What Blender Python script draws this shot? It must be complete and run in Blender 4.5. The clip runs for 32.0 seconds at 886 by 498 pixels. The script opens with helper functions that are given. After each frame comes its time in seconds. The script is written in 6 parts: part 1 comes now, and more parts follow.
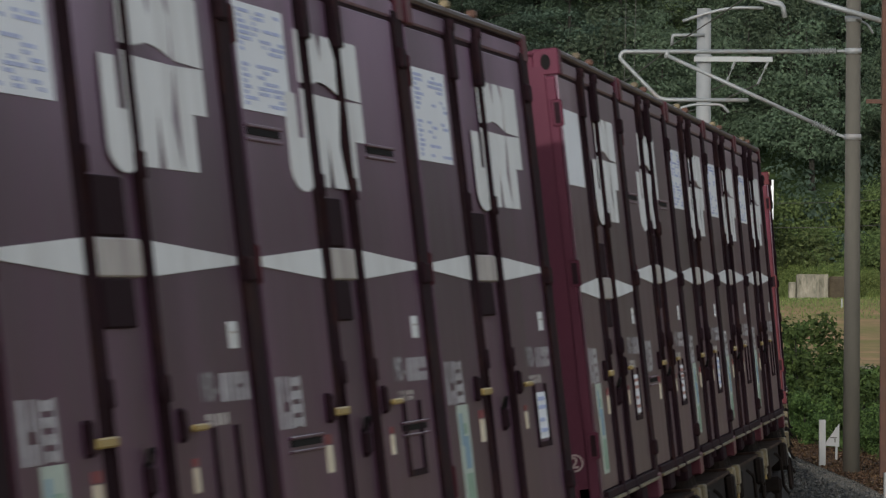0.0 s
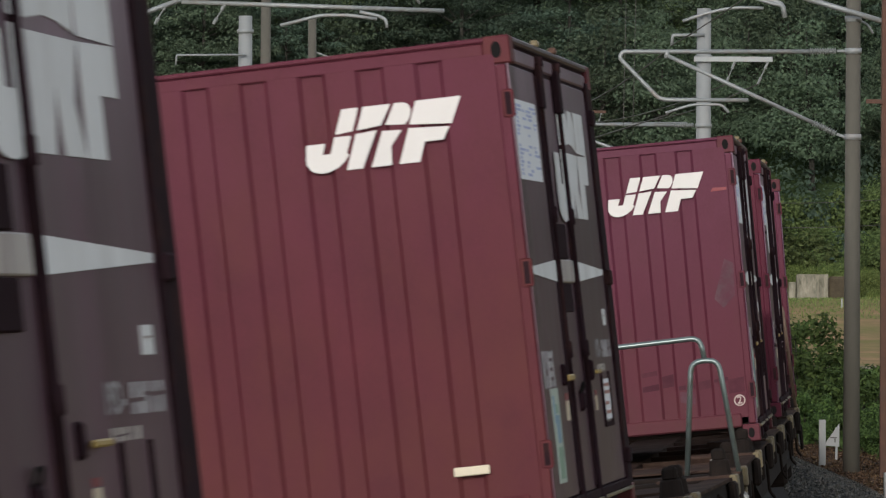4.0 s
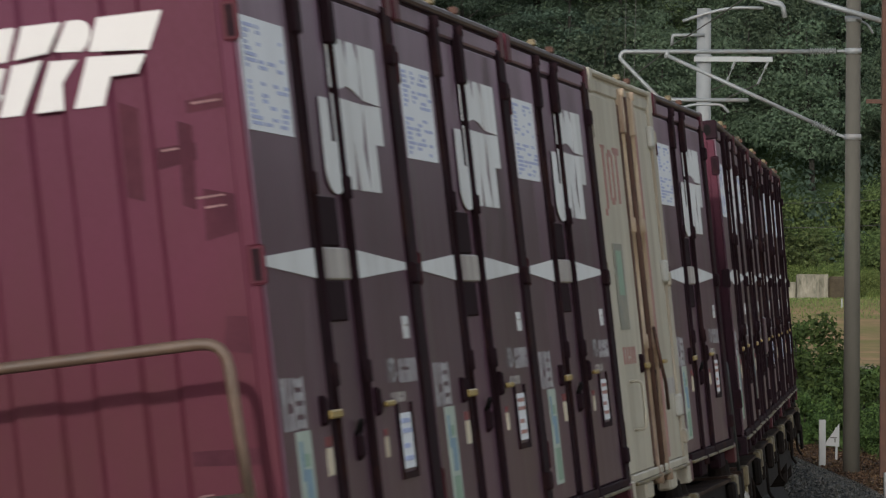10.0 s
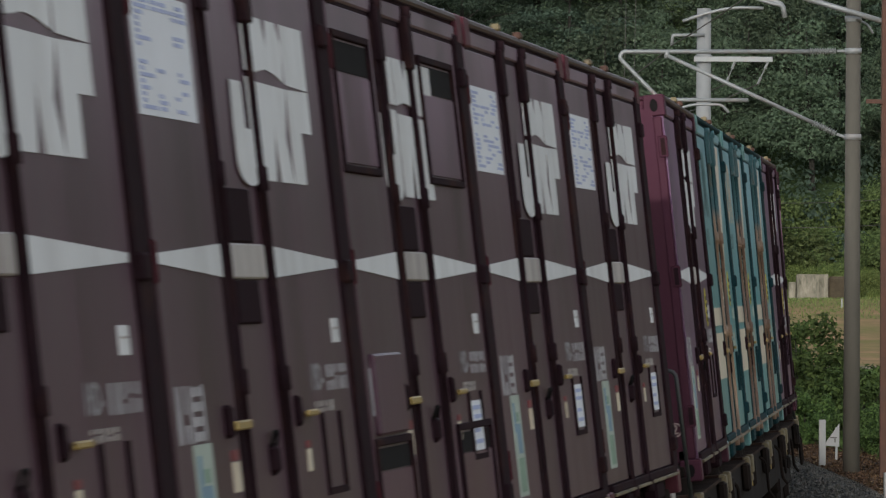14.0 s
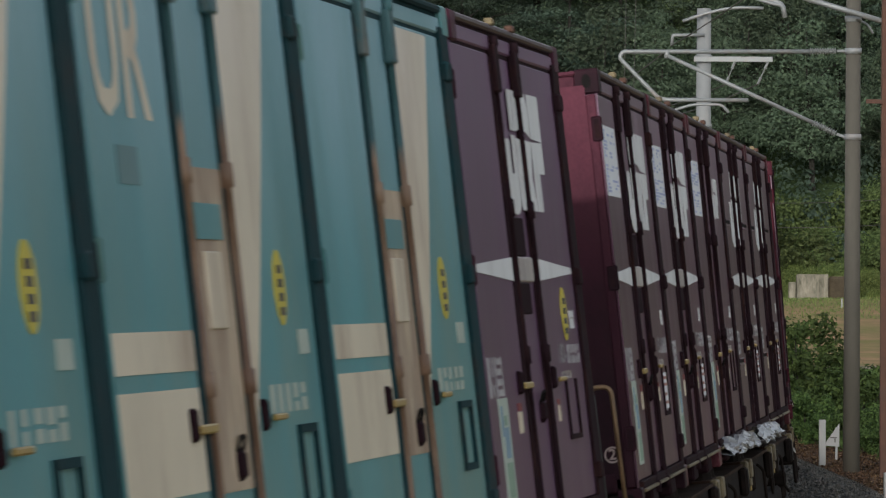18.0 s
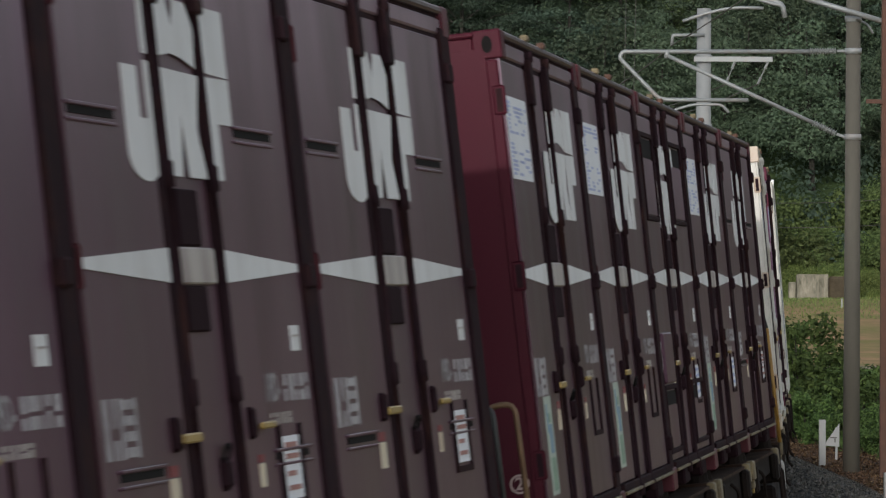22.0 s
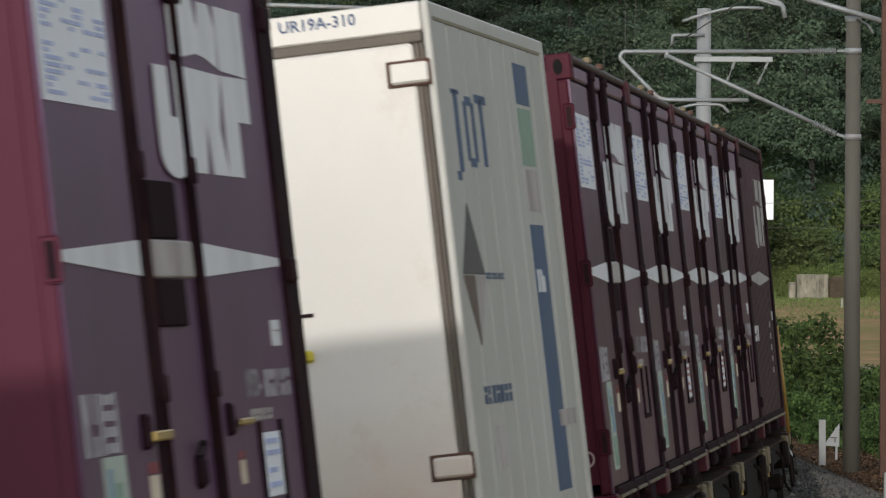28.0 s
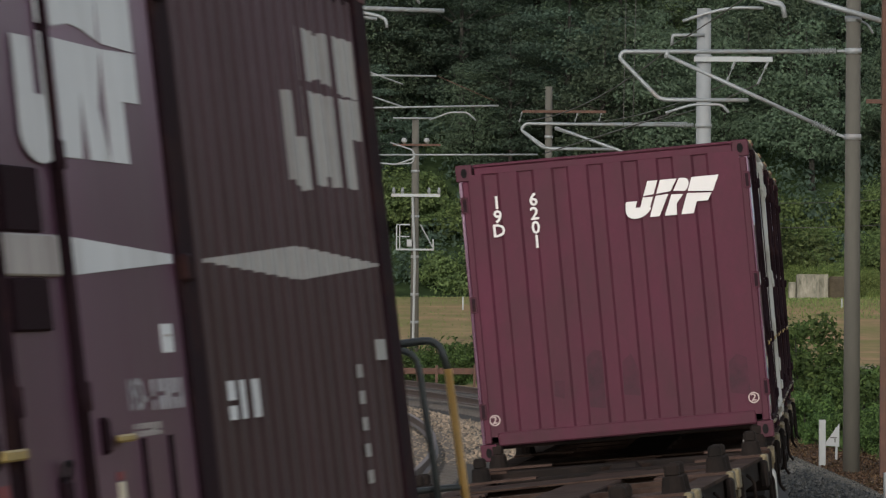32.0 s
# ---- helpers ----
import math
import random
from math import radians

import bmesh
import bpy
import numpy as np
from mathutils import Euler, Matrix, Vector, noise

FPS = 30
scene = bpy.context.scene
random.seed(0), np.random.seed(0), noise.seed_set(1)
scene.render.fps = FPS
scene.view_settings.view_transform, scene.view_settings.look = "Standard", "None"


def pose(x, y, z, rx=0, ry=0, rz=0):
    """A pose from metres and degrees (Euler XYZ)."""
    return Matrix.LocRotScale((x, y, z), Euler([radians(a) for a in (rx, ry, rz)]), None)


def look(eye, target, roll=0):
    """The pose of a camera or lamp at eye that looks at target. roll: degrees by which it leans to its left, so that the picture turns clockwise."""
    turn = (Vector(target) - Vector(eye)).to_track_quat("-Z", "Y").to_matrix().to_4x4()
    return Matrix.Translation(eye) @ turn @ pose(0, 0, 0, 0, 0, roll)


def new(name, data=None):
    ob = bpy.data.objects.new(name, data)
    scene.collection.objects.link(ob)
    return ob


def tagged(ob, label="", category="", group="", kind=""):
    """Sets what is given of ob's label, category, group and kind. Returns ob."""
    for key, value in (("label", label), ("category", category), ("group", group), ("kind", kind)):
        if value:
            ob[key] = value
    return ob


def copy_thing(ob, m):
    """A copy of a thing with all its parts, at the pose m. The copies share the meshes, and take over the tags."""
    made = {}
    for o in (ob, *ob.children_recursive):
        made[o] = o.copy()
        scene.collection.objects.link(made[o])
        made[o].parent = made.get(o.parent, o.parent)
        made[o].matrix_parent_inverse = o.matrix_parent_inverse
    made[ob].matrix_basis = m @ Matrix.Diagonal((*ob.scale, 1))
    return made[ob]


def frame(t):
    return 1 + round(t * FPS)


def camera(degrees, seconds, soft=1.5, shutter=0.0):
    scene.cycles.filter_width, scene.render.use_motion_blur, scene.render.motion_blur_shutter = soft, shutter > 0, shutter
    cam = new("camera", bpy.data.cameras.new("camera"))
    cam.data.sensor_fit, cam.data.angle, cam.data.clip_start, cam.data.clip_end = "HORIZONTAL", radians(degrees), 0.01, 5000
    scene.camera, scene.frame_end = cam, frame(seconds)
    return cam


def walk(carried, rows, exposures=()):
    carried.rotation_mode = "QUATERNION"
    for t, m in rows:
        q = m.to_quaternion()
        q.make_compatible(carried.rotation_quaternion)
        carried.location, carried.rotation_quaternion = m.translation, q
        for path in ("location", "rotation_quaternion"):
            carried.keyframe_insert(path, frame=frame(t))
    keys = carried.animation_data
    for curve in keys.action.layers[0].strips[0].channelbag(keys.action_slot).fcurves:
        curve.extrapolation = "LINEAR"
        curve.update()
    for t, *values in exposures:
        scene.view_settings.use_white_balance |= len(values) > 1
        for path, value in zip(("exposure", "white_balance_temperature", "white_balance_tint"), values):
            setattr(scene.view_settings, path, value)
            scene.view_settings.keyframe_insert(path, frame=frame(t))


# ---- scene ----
# ---------------------------------------------------------------- camera
cam = camera(10.07, 32.0, soft=1.25, shutter=0.45)
EYE = look((0.0, 0.0, 2.445), (0.0, 100.0, 2.445 + 0.734), 0.32)
walk(cam, [(0.0, EYE), (32.0, EYE)], exposures=[(0.0, 0.36, 6250, 11), (32.0, 0.36, 6250, 11)])

# ---------------------------------------------------------------- light
SUN_EL, SUN_AZ = 20.5, 12.0   # degrees up; degrees left of straight behind the camera
world = bpy.data.worlds.new("world")
scene.world = world
world.use_nodes = True
wn = world.node_tree.nodes
sky = wn.new("ShaderNodeTexSky")
sky.sky_type, sky.sun_disc = "NISHITA", False
sky.sun_elevation, sky.sun_rotation = radians(SUN_EL), radians(180 + SUN_AZ)
sky.air_density, sky.dust_density, sky.ozone_density = 1.2, 0.8, 0.5
wn["Background"].inputs["Strength"].default_value = 0.15
veil = wn.new("ShaderNodeHueSaturation")   # thin high cloud takes most of the blue out of the sky
veil.inputs["Saturation"].default_value = 0.35
world.node_tree.links.new(sky.outputs[0], veil.inputs["Color"])
world.node_tree.links.new(veil.outputs[0], wn["Background"].inputs[0])
sun = new("sun", bpy.data.lights.new("sun", "SUN"))
sun.data.energy, sun.data.angle, sun.data.color = 1.55, radians(1.5), (1.0, 0.93, 0.84)
_e, _a = radians(SUN_EL), radians(SUN_AZ)
sun.matrix_basis = look((-60 * math.sin(_a) * math.cos(_e), -60 * math.cos(_a) * math.cos(_e), 60 * math.sin(_e)), (0, 0, 0))


# ---------------------------------------------------------------- the line of the track
P0X, P0Y, TH0, K1, K2, CANT = 2.540, 52.656, radians(-4.3607), 0.0027, 0.00003, 4.888
RAIL_Z = 0.0


def track(s):
    """Place and heading (left of straight ahead, radians) of the track's middle at the arc length s."""
    n = 32
    x = y = 0.0
    for i in range(n):
        u = s * (i + 0.5) / n
        th = TH0 + K1 * u + 0.5 * K2 * u * u
        x -= math.sin(th)
        y += math.cos(th)
    return P0X + x * s / n, P0Y + y * s / n, TH0 + K1 * s + 0.5 * K2 * s * s


def on_track(s, q, z=0.0):
    """World place beside the track: q metres to the right of its middle, z above rail level."""
    x, y, th = track(s)
    return Vector((x + q * math.cos(th), y + q * math.sin(th), z))


def run(t):
    """Metres that the train has gone at t seconds."""
    u = t - 16.0
    return 6.24906 * t - 0.02329 * u * u / 2 + 0.00623 * u ** 3 / 6 - 0.00029 * u ** 4 / 24


WAGON_SHIFT = {-2: 0.44, -1: 0.15, 0: 0.124, 1: -0.178, 2: -0.243, 3: -0.345, 4: -0.173, 5: 0.182, 6: 0.33, 7: 0.48, 8: -0.025, 9: 0.12, 10: 0.257}
WAGON_DROP = {5: -0.02, 6: -0.02}   # metres; set to fit the camera's view
PITCH, DECK = 3.7875, 1.1
VIEW_LEAN, VIEW_LEAN_FROM, VIEW_LEAN_OVER, VIEW_LEAN_AXIS = 1.9, 54.0, 30.0, Vector((1.2, 0.0, 2.9))   # extra lean, fitted to the camera's view; degrees, metres


def wagon_pose(j, t, along=0.0):
    """Pose of a wagon, or of a load that stands so far along it; extra lean near the camera is set to fit its view."""
    s = -5.0313 + 20.4 * j + WAGON_SHIFT.get(j, 0.1) - run(t)
    xa, ya, _ = track(s - 7.1)
    xb, yb, _ = track(s + 7.1)
    th = math.degrees(math.atan2(xa - xb, yb - ya))
    f = min(max((VIEW_LEAN_FROM - (ya + yb) / 2 - along) / VIEW_LEAN_OVER, 0.0), 1.0)
    turn = Matrix.Translation(VIEW_LEAN_AXIS) @ pose(0, 0, 0, 0, -VIEW_LEAN * f, 0) @ Matrix.Translation(-VIEW_LEAN_AXIS)
    return pose((xa + xb) / 2, (ya + yb) / 2, WAGON_DROP.get(j, 0.0), 0, -CANT, th) @ turn


# ---------------------------------------------------------------- materials
def material(name, base, rough=0.6, metal=0.0, var=0.25, scale=3.0, dirt=None, dirt_amount=0.35, bump=0.15, fine=60.0,
             tint=0.0, streak=1.0, spec=0.5, low=None, hi=0.62, upper_tone=None):
    """Painted or natural surface: base colour, broad blotches, fine grain, dirt patches and a little relief."""
    m = bpy.data.materials.new(name)
    m.use_nodes = True
    n, l = m.node_tree.nodes, m.node_tree.links
    b = n["Principled BSDF"]
    b.inputs["Roughness"].default_value, b.inputs["Metallic"].default_value = rough, metal
    b.inputs["Specular IOR Level"].default_value = spec
    tc = n.new("ShaderNodeTexCoord")
    oi = n.new("ShaderNodeObjectInfo")
    off = n.new("ShaderNodeVectorMath")
    off.operation = "SCALE"
    one = n.new("ShaderNodeCombineXYZ")
    for k in range(3):
        l.new(oi.outputs["Random"], one.inputs[k])
    l.new(one.outputs[0], off.inputs[0])
    off.inputs["Scale"].default_value = 37.0
    add = n.new("ShaderNodeVectorMath")
    l.new(tc.outputs["Object"], add.inputs[0])
    l.new(off.outputs[0], add.inputs[1])
    mp = n.new("ShaderNodeMapping")
    mp.inputs["Scale"].default_value = (1, 1, 1 / streak)
    l.new(add.outputs[0], mp.inputs["Vector"])

    def tex(s, det, rgh=0.6):
        t = n.new("ShaderNodeTexNoise")
        t.inputs["Scale"].default_value, t.inputs["Detail"].default_value, t.inputs["Roughness"].default_value = s, det, rgh
        l.new(mp.outputs[0], t.inputs["Vector"])
        return t
    broad, grain = tex(scale, 5), tex(fine, 3)
    mix = n.new("ShaderNodeMix")
    mix.data_type = "RGBA"
    c0 = [max(0.0, c * (1 - var)) for c in base]
    c1 = [min(1.0, c * (1 + var)) for c in base]
    mix.inputs[6].default_value, mix.inputs[7].default_value = (*c0, 1), (*c1, 1)
    s1 = n.new("ShaderNodeMath")
    s1.operation = "MULTIPLY_ADD"
    l.new(grain.outputs[0], s1.inputs[0])
    s1.inputs[1].default_value = 0.35
    l.new(broad.outputs[0], s1.inputs[2])
    s2 = n.new("ShaderNodeMapRange")
    s2.inputs[1].default_value, s2.inputs[2].default_value = 0.35, 1.0
    l.new(s1.outputs[0], s2.inputs[0])
    l.new(s2.outputs[0], mix.inputs[0])
    col = mix.outputs[2]
    if dirt:
        ramp = n.new("ShaderNodeMapRange")
        ramp.inputs[1].default_value, ramp.inputs[2].default_value = hi - 0.12, hi + 0.1
        ramp.inputs[4].default_value = dirt_amount
        l.new(tex(scale * 0.55 + 0.7, 8, 0.7).outputs[0], ramp.inputs[0])
        fac = ramp.outputs[0]
        if low:   # recoloured lower part, between the two heights of the thing: thrown-up dust, painted shade or sheen
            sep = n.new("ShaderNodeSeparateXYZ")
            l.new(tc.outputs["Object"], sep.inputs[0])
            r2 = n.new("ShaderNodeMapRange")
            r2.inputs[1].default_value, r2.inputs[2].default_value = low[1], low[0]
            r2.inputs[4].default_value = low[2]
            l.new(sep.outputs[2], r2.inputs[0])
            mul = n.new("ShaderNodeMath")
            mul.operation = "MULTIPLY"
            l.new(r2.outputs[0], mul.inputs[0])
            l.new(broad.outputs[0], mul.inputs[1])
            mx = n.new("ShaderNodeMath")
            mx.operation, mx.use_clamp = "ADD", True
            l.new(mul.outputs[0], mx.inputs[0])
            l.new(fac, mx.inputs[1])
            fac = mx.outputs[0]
        d = n.new("ShaderNodeMix")
        d.data_type = "RGBA"
        l.new(fac, d.inputs[0])
        l.new(col, d.inputs[6])
        d.inputs[7].default_value = (*dirt, 1)
        col = d.outputs[2]
    if upper_tone:   # streaked upper part, bleached or with light painted in: colour, amount, the two heights
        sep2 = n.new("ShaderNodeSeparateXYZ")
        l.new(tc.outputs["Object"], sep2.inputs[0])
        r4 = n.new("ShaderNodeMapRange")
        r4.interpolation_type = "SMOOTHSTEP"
        r4.inputs[1].default_value, r4.inputs[2].default_value = upper_tone[2], upper_tone[3]
        r4.inputs[4].default_value = upper_tone[1]
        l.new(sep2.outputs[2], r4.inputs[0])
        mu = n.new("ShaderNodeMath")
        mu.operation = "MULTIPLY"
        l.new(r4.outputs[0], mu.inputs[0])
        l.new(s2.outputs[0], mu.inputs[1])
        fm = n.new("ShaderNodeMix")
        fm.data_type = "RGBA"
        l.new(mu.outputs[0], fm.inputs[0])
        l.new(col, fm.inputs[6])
        fm.inputs[7].default_value = (*upper_tone[0], 1)
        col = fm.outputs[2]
    if tint:
        hsv = n.new("ShaderNodeHueSaturation")
        r3 = n.new("ShaderNodeMapRange")
        r3.inputs[3].default_value, r3.inputs[4].default_value = 1 - tint, 1 + tint
        l.new(oi.outputs["Random"], r3.inputs[0])
        l.new(r3.outputs[0], hsv.inputs["Value"])
        l.new(col, hsv.inputs["Color"])
        col = hsv.outputs[0]
    l.new(col, b.inputs["Base Color"])
    if bump:
        bp = n.new("ShaderNodeBump")
        bp.inputs["Strength"].default_value, bp.inputs["Distance"].default_value = bump, 0.01
        l.new(s1.outputs[0], bp.inputs["Height"])
        l.new(bp.outputs[0], b.inputs["Normal"])
    rr = n.new("ShaderNodeMapRange")
    rr.inputs[3].default_value, rr.inputs[4].default_value = max(0.05, rough - 0.12), min(1.0, rough + 0.12)
    l.new(broad.outputs[0], rr.inputs[0])
    l.new(rr.outputs[0], b.inputs["Roughness"])
    return m


M_FOIL = material("crumpled_plastic", (0.32, 0.33, 0.35), 0.3, var=0.2, scale=9, dirt=(0.15, 0.14, 0.13), dirt_amount=0.6, bump=0.3, hi=0.5)
RUST, DUST = (0.10, 0.042, 0.022), (0.13, 0.075, 0.055)
# where a red end coat has a paler upper tone, sky reflection is painted in
M_RED = material("maroon_end_paint", (0.087, 0.0185, 0.0325), 0.5, spec=0.12, var=0.16, scale=1.6, upper_tone=((0.103, 0.032, 0.060), 0.9, 0.7, 2.4), dirt=(0.080, 0.026, 0.028), dirt_amount=0.6, bump=0.05, low=(0.0, 1.3, 0.85), hi=0.58, streak=1.6)
# sunlit top and shadowed foot of the narrow wagon gaps painted into this grimy coat
M_RED_SHADED = material("grimy_shaded_purple_end_paint", (0.040, 0.0125, 0.021), 0.55, spec=0.06, var=0.2, scale=1.6, upper_tone=((0.135, 0.042, 0.062), 1.1, 1.2, 2.3), dirt=(0.018, 0.0095, 0.013), dirt_amount=0.7, bump=0.05, low=(0.0, 1.5, 0.95), hi=0.55, streak=1.6)
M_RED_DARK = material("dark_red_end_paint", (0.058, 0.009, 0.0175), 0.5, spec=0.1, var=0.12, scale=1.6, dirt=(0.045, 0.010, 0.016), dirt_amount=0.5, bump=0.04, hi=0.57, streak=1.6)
M_RED_DULL = material("dull_maroon_end_paint", (0.074, 0.019, 0.033), 0.55, spec=0.1, var=0.18, scale=2.2, dirt=(0.056, 0.021, 0.028), dirt_amount=0.8, bump=0.05, low=(0.0, 1.1, 0.7), hi=0.52, streak=2.0)
M_RED_RUSTY = material("blotchy_red_end_paint", (0.088, 0.020, 0.029), 0.55, spec=0.1, var=0.26, scale=2.6, upper_tone=((0.098, 0.027, 0.046), 0.8, 0.9, 2.4), dirt=(0.095, 0.027, 0.027), dirt_amount=0.7, bump=0.05, low=(0.0, 1.5, 0.9), hi=0.55, streak=1.4)
M_RED_FRESH = material("fresh_red_end_paint", (0.073, 0.0108, 0.0235), 0.45, spec=0.12, var=0.1, scale=1.6, dirt=(0.05, 0.011, 0.018), dirt_amount=0.4, bump=0.04, hi=0.6, streak=1.6)
M_SCUFF = material("scuffed_end_paint", (0.038, 0.019, 0.024), 0.6, spec=0.1, var=0.3, scale=6, dirt=(0.060, 0.019, 0.029), dirt_amount=0.9, bump=0.03, hi=0.5)
# weathered door paints; grazing sheen of sky and field is put into their colour
M_DARK = material("weathered_maroon_door_paint_with_sheen", (0.074, 0.023, 0.049), 0.40, spec=0.36, var=0.32, scale=2.2, upper_tone=((0.30, 0.205, 0.275), 1.1, 1.35, 2.5), dirt=(0.088, 0.050, 0.064), dirt_amount=0.55, bump=0.08, tint=0.14, streak=9.0, low=(0.25, 1.25, 0.35), hi=0.59)
M_DARK_WARM = material("dusty_brown_door_paint_with_sheen", (0.067, 0.026, 0.041), 0.42, spec=0.33, var=0.30, scale=2.6, upper_tone=((0.24, 0.168, 0.210), 1.1, 1.45, 2.5), dirt=(0.100, 0.062, 0.070), dirt_amount=0.5, bump=0.08, tint=0.14, streak=10.0, low=(0.25, 1.35, 0.45), hi=0.58)
M_DARK_VIOLET = material("violet_brown_door_paint", (0.070, 0.021, 0.054), 0.38, spec=0.36, var=0.26, scale=2.0, upper_tone=((0.27, 0.165, 0.265), 1.0, 1.35, 2.5), dirt=(0.052, 0.025, 0.036), dirt_amount=0.6, bump=0.08, tint=0.12, streak=8.0, low=(0.1, 0.7, 0.4), hi=0.56)
M_CORR = material("weathered_brown_corrugated_paint", (0.066, 0.042, 0.042), 0.8, spec=0.15, var=0.25, scale=1.3, upper_tone=((0.13, 0.09, 0.11), 0.8, 0.9, 2.5), dirt=(0.05, 0.036, 0.03), dirt_amount=0.6, bump=0.05, streak=5.0)
M_SPRAY = material("faded_sprayed_white", (0.34, 0.33, 0.31), 0.6, var=0.15, scale=3, dirt=(0.2, 0.17, 0.16), dirt_amount=0.5, bump=0.0, streak=3.0)
M_GUARD = material("dark_maroon_plate", (0.019, 0.0095, 0.0125), 0.8, spec=0.03, var=0.25, scale=6, bump=0.05)
M_PURPLE = material("purple_door_paint", (0.085, 0.030, 0.078), 0.40, var=0.16, scale=1.3, upper_tone=((0.17, 0.085, 0.17), 0.9, 1.1, 2.5), dirt=(0.08, 0.06, 0.07), dirt_amount=0.4, bump=0.05, tint=0.1, streak=5.0)
M_PURPLE_END = material("purple_end_paint", (0.062, 0.020, 0.034), 0.55, spec=0.1, var=0.12, scale=1.6, dirt=(0.06, 0.02, 0.04), dirt_amount=0.5, bump=0.05)
M_VIOLET_END = material("violet_end_paint", (0.092, 0.025, 0.042), 0.55, spec=0.1, var=0.14, scale=1.6, dirt=(0.07, 0.022, 0.035), dirt_amount=0.5, bump=0.05, streak=2.0)
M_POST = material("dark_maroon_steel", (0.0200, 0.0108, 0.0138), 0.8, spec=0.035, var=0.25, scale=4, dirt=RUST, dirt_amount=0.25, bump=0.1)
M_TEAL = material("weathered_teal_paint", (0.060, 0.225, 0.25), 0.42, var=0.25, scale=1.6, upper_tone=((0.21, 0.375, 0.44), 1.5, 1.1, 2.4), dirt=(0.12, 0.235, 0.21), dirt_amount=0.7, bump=0.05, streak=5.0, tint=0.1, low=(0.1, 1.0, 0.7), hi=0.54)
M_RUSTBEIGE = material("rust_stained_beige_paint", (0.50, 0.40, 0.28), 0.6, var=0.3, scale=3.0, dirt=(0.17, 0.095, 0.058), dirt_amount=0.85, bump=0.1, streak=4.0, hi=0.5)
M_TEALROD = material("rusty_teal_bar", (0.30, 0.205, 0.135), 0.6, var=0.35, scale=3, upper_tone=((0.025, 0.085, 0.095), 2.5, 1.72, 1.9), dirt=(0.09, 0.045, 0.028), dirt_amount=0.8, bump=0.1, streak=3.0, hi=0.5)
M_GHOST = material("ghost_of_old_mark", (0.08, 0.17, 0.18), 0.45, var=0.25, scale=4, dirt=(0.055, 0.19, 0.2), dirt_amount=0.8, bump=0.0, streak=3.0)
M_SEAL = material("brown_door_seal", (0.105, 0.088, 0.07), 0.7, var=0.2, scale=5, bump=0.05)
M_TEAL_DARK = material("dark_teal_steel", (0.012, 0.038, 0.044), 0.75, spec=0.05, var=0.25, scale=4, dirt=RUST, dirt_amount=0.3, bump=0.1)
M_BEIGE = material("faded_beige_paint", (0.60, 0.53, 0.40), 0.55, var=0.15, scale=1.8, upper_tone=((0.66, 0.60, 0.52), 1.3, 1.3, 2.3), dirt=(0.24, 0.14, 0.085), dirt_amount=0.75, bump=0.05, streak=4.0)
M_CREAM = material("stained_cream_paint", (0.43, 0.395, 0.315), 0.5, var=0.16, scale=2.0, dirt=(0.24, 0.19, 0.135), dirt_amount=0.8, bump=0.05, streak=6.0, hi=0.56)
M_WHITE = material("white_panel_paint", (0.60, 0.58, 0.53), 0.45, var=0.05, scale=1.4, dirt=(0.36, 0.21, 0.095), dirt_amount=0.4, bump=0.03, hi=0.68, low=(0.0, 0.8, 1.1))
M_GREYWHITE = material("grey_white_paint", (0.43, 0.425, 0.385), 0.5, var=0.08, scale=1.4, dirt=(0.27, 0.25, 0.21), dirt_amount=0.4, bump=0.03, streak=4.0)
M_MARK = material("white_marking", (0.63, 0.64, 0.645), 0.6, var=0.08, scale=3.5, dirt=(0.40, 0.39, 0.38), dirt_amount=0.55, bump=0.0, streak=5.0, tint=0.05, hi=0.58)
M_LOGO = material("clean_white_marking", (0.56, 0.54, 0.52), 0.55, var=0.04, scale=2.5, bump=0.0)
M_CODE = material("worn_stencil_white", (0.38, 0.37, 0.385), 0.6, var=0.15, scale=9, dirt=(0.16, 0.135, 0.145), dirt_amount=0.75, bump=0.0, hi=0.55)
M_NOTICE = material("weathered_notice", (0.17, 0.17, 0.14), 0.6, var=0.3, scale=5, dirt=(0.30, 0.27, 0.2), dirt_amount=0.7, bump=0.05, hi=0.55)
M_PLATE = material("worn_plate", (0.40, 0.37, 0.345), 0.6, var=0.3, scale=9, dirt=(0.17, 0.13, 0.12), dirt_amount=0.7, bump=0.1, streak=7.0, hi=0.55)
M_SMEARDARK = material("darker_repaint_and_shadow", (0.052, 0.0135, 0.022), 0.6, spec=0.1, var=0.2, scale=5, dirt=(0.085, 0.024, 0.034), dirt_amount=0.7, bump=0.0, hi=0.55)
M_SCRATCH = material("pale_scratch", (0.22, 0.13, 0.13), 0.6, spec=0.1, var=0.3, scale=12, bump=0.0)
M_CYAN = material("pale_blue_print", (0.16, 0.26, 0.34), 0.6, var=0.2, scale=9, bump=0.0)
M_POSTER = material("white_notice_sheet", (0.70, 0.72, 0.76), 0.55, var=0.07, scale=3, bump=0.02)
M_BLUE = material("blue_print", (0.36, 0.41, 0.62), 0.6, var=0.2, scale=9, bump=0.0)
M_NAVY = material("navy_print", (0.03, 0.065, 0.14), 0.55, var=0.2, scale=4, bump=0.0)
M_FADED = material("faded_grey_blue_print", (0.20, 0.22, 0.25), 0.6, var=0.2, scale=6, dirt=(0.30, 0.30, 0.29), dirt_amount=0.7, bump=0.0, streak=4.0)
M_REDPRINT = material("faded_red_print", (0.32, 0.15, 0.13), 0.6, var=0.2, scale=6, bump=0.0)
M_GREEN = material("green_print", (0.20, 0.30, 0.22), 0.6, var=0.25, scale=9, bump=0.0)
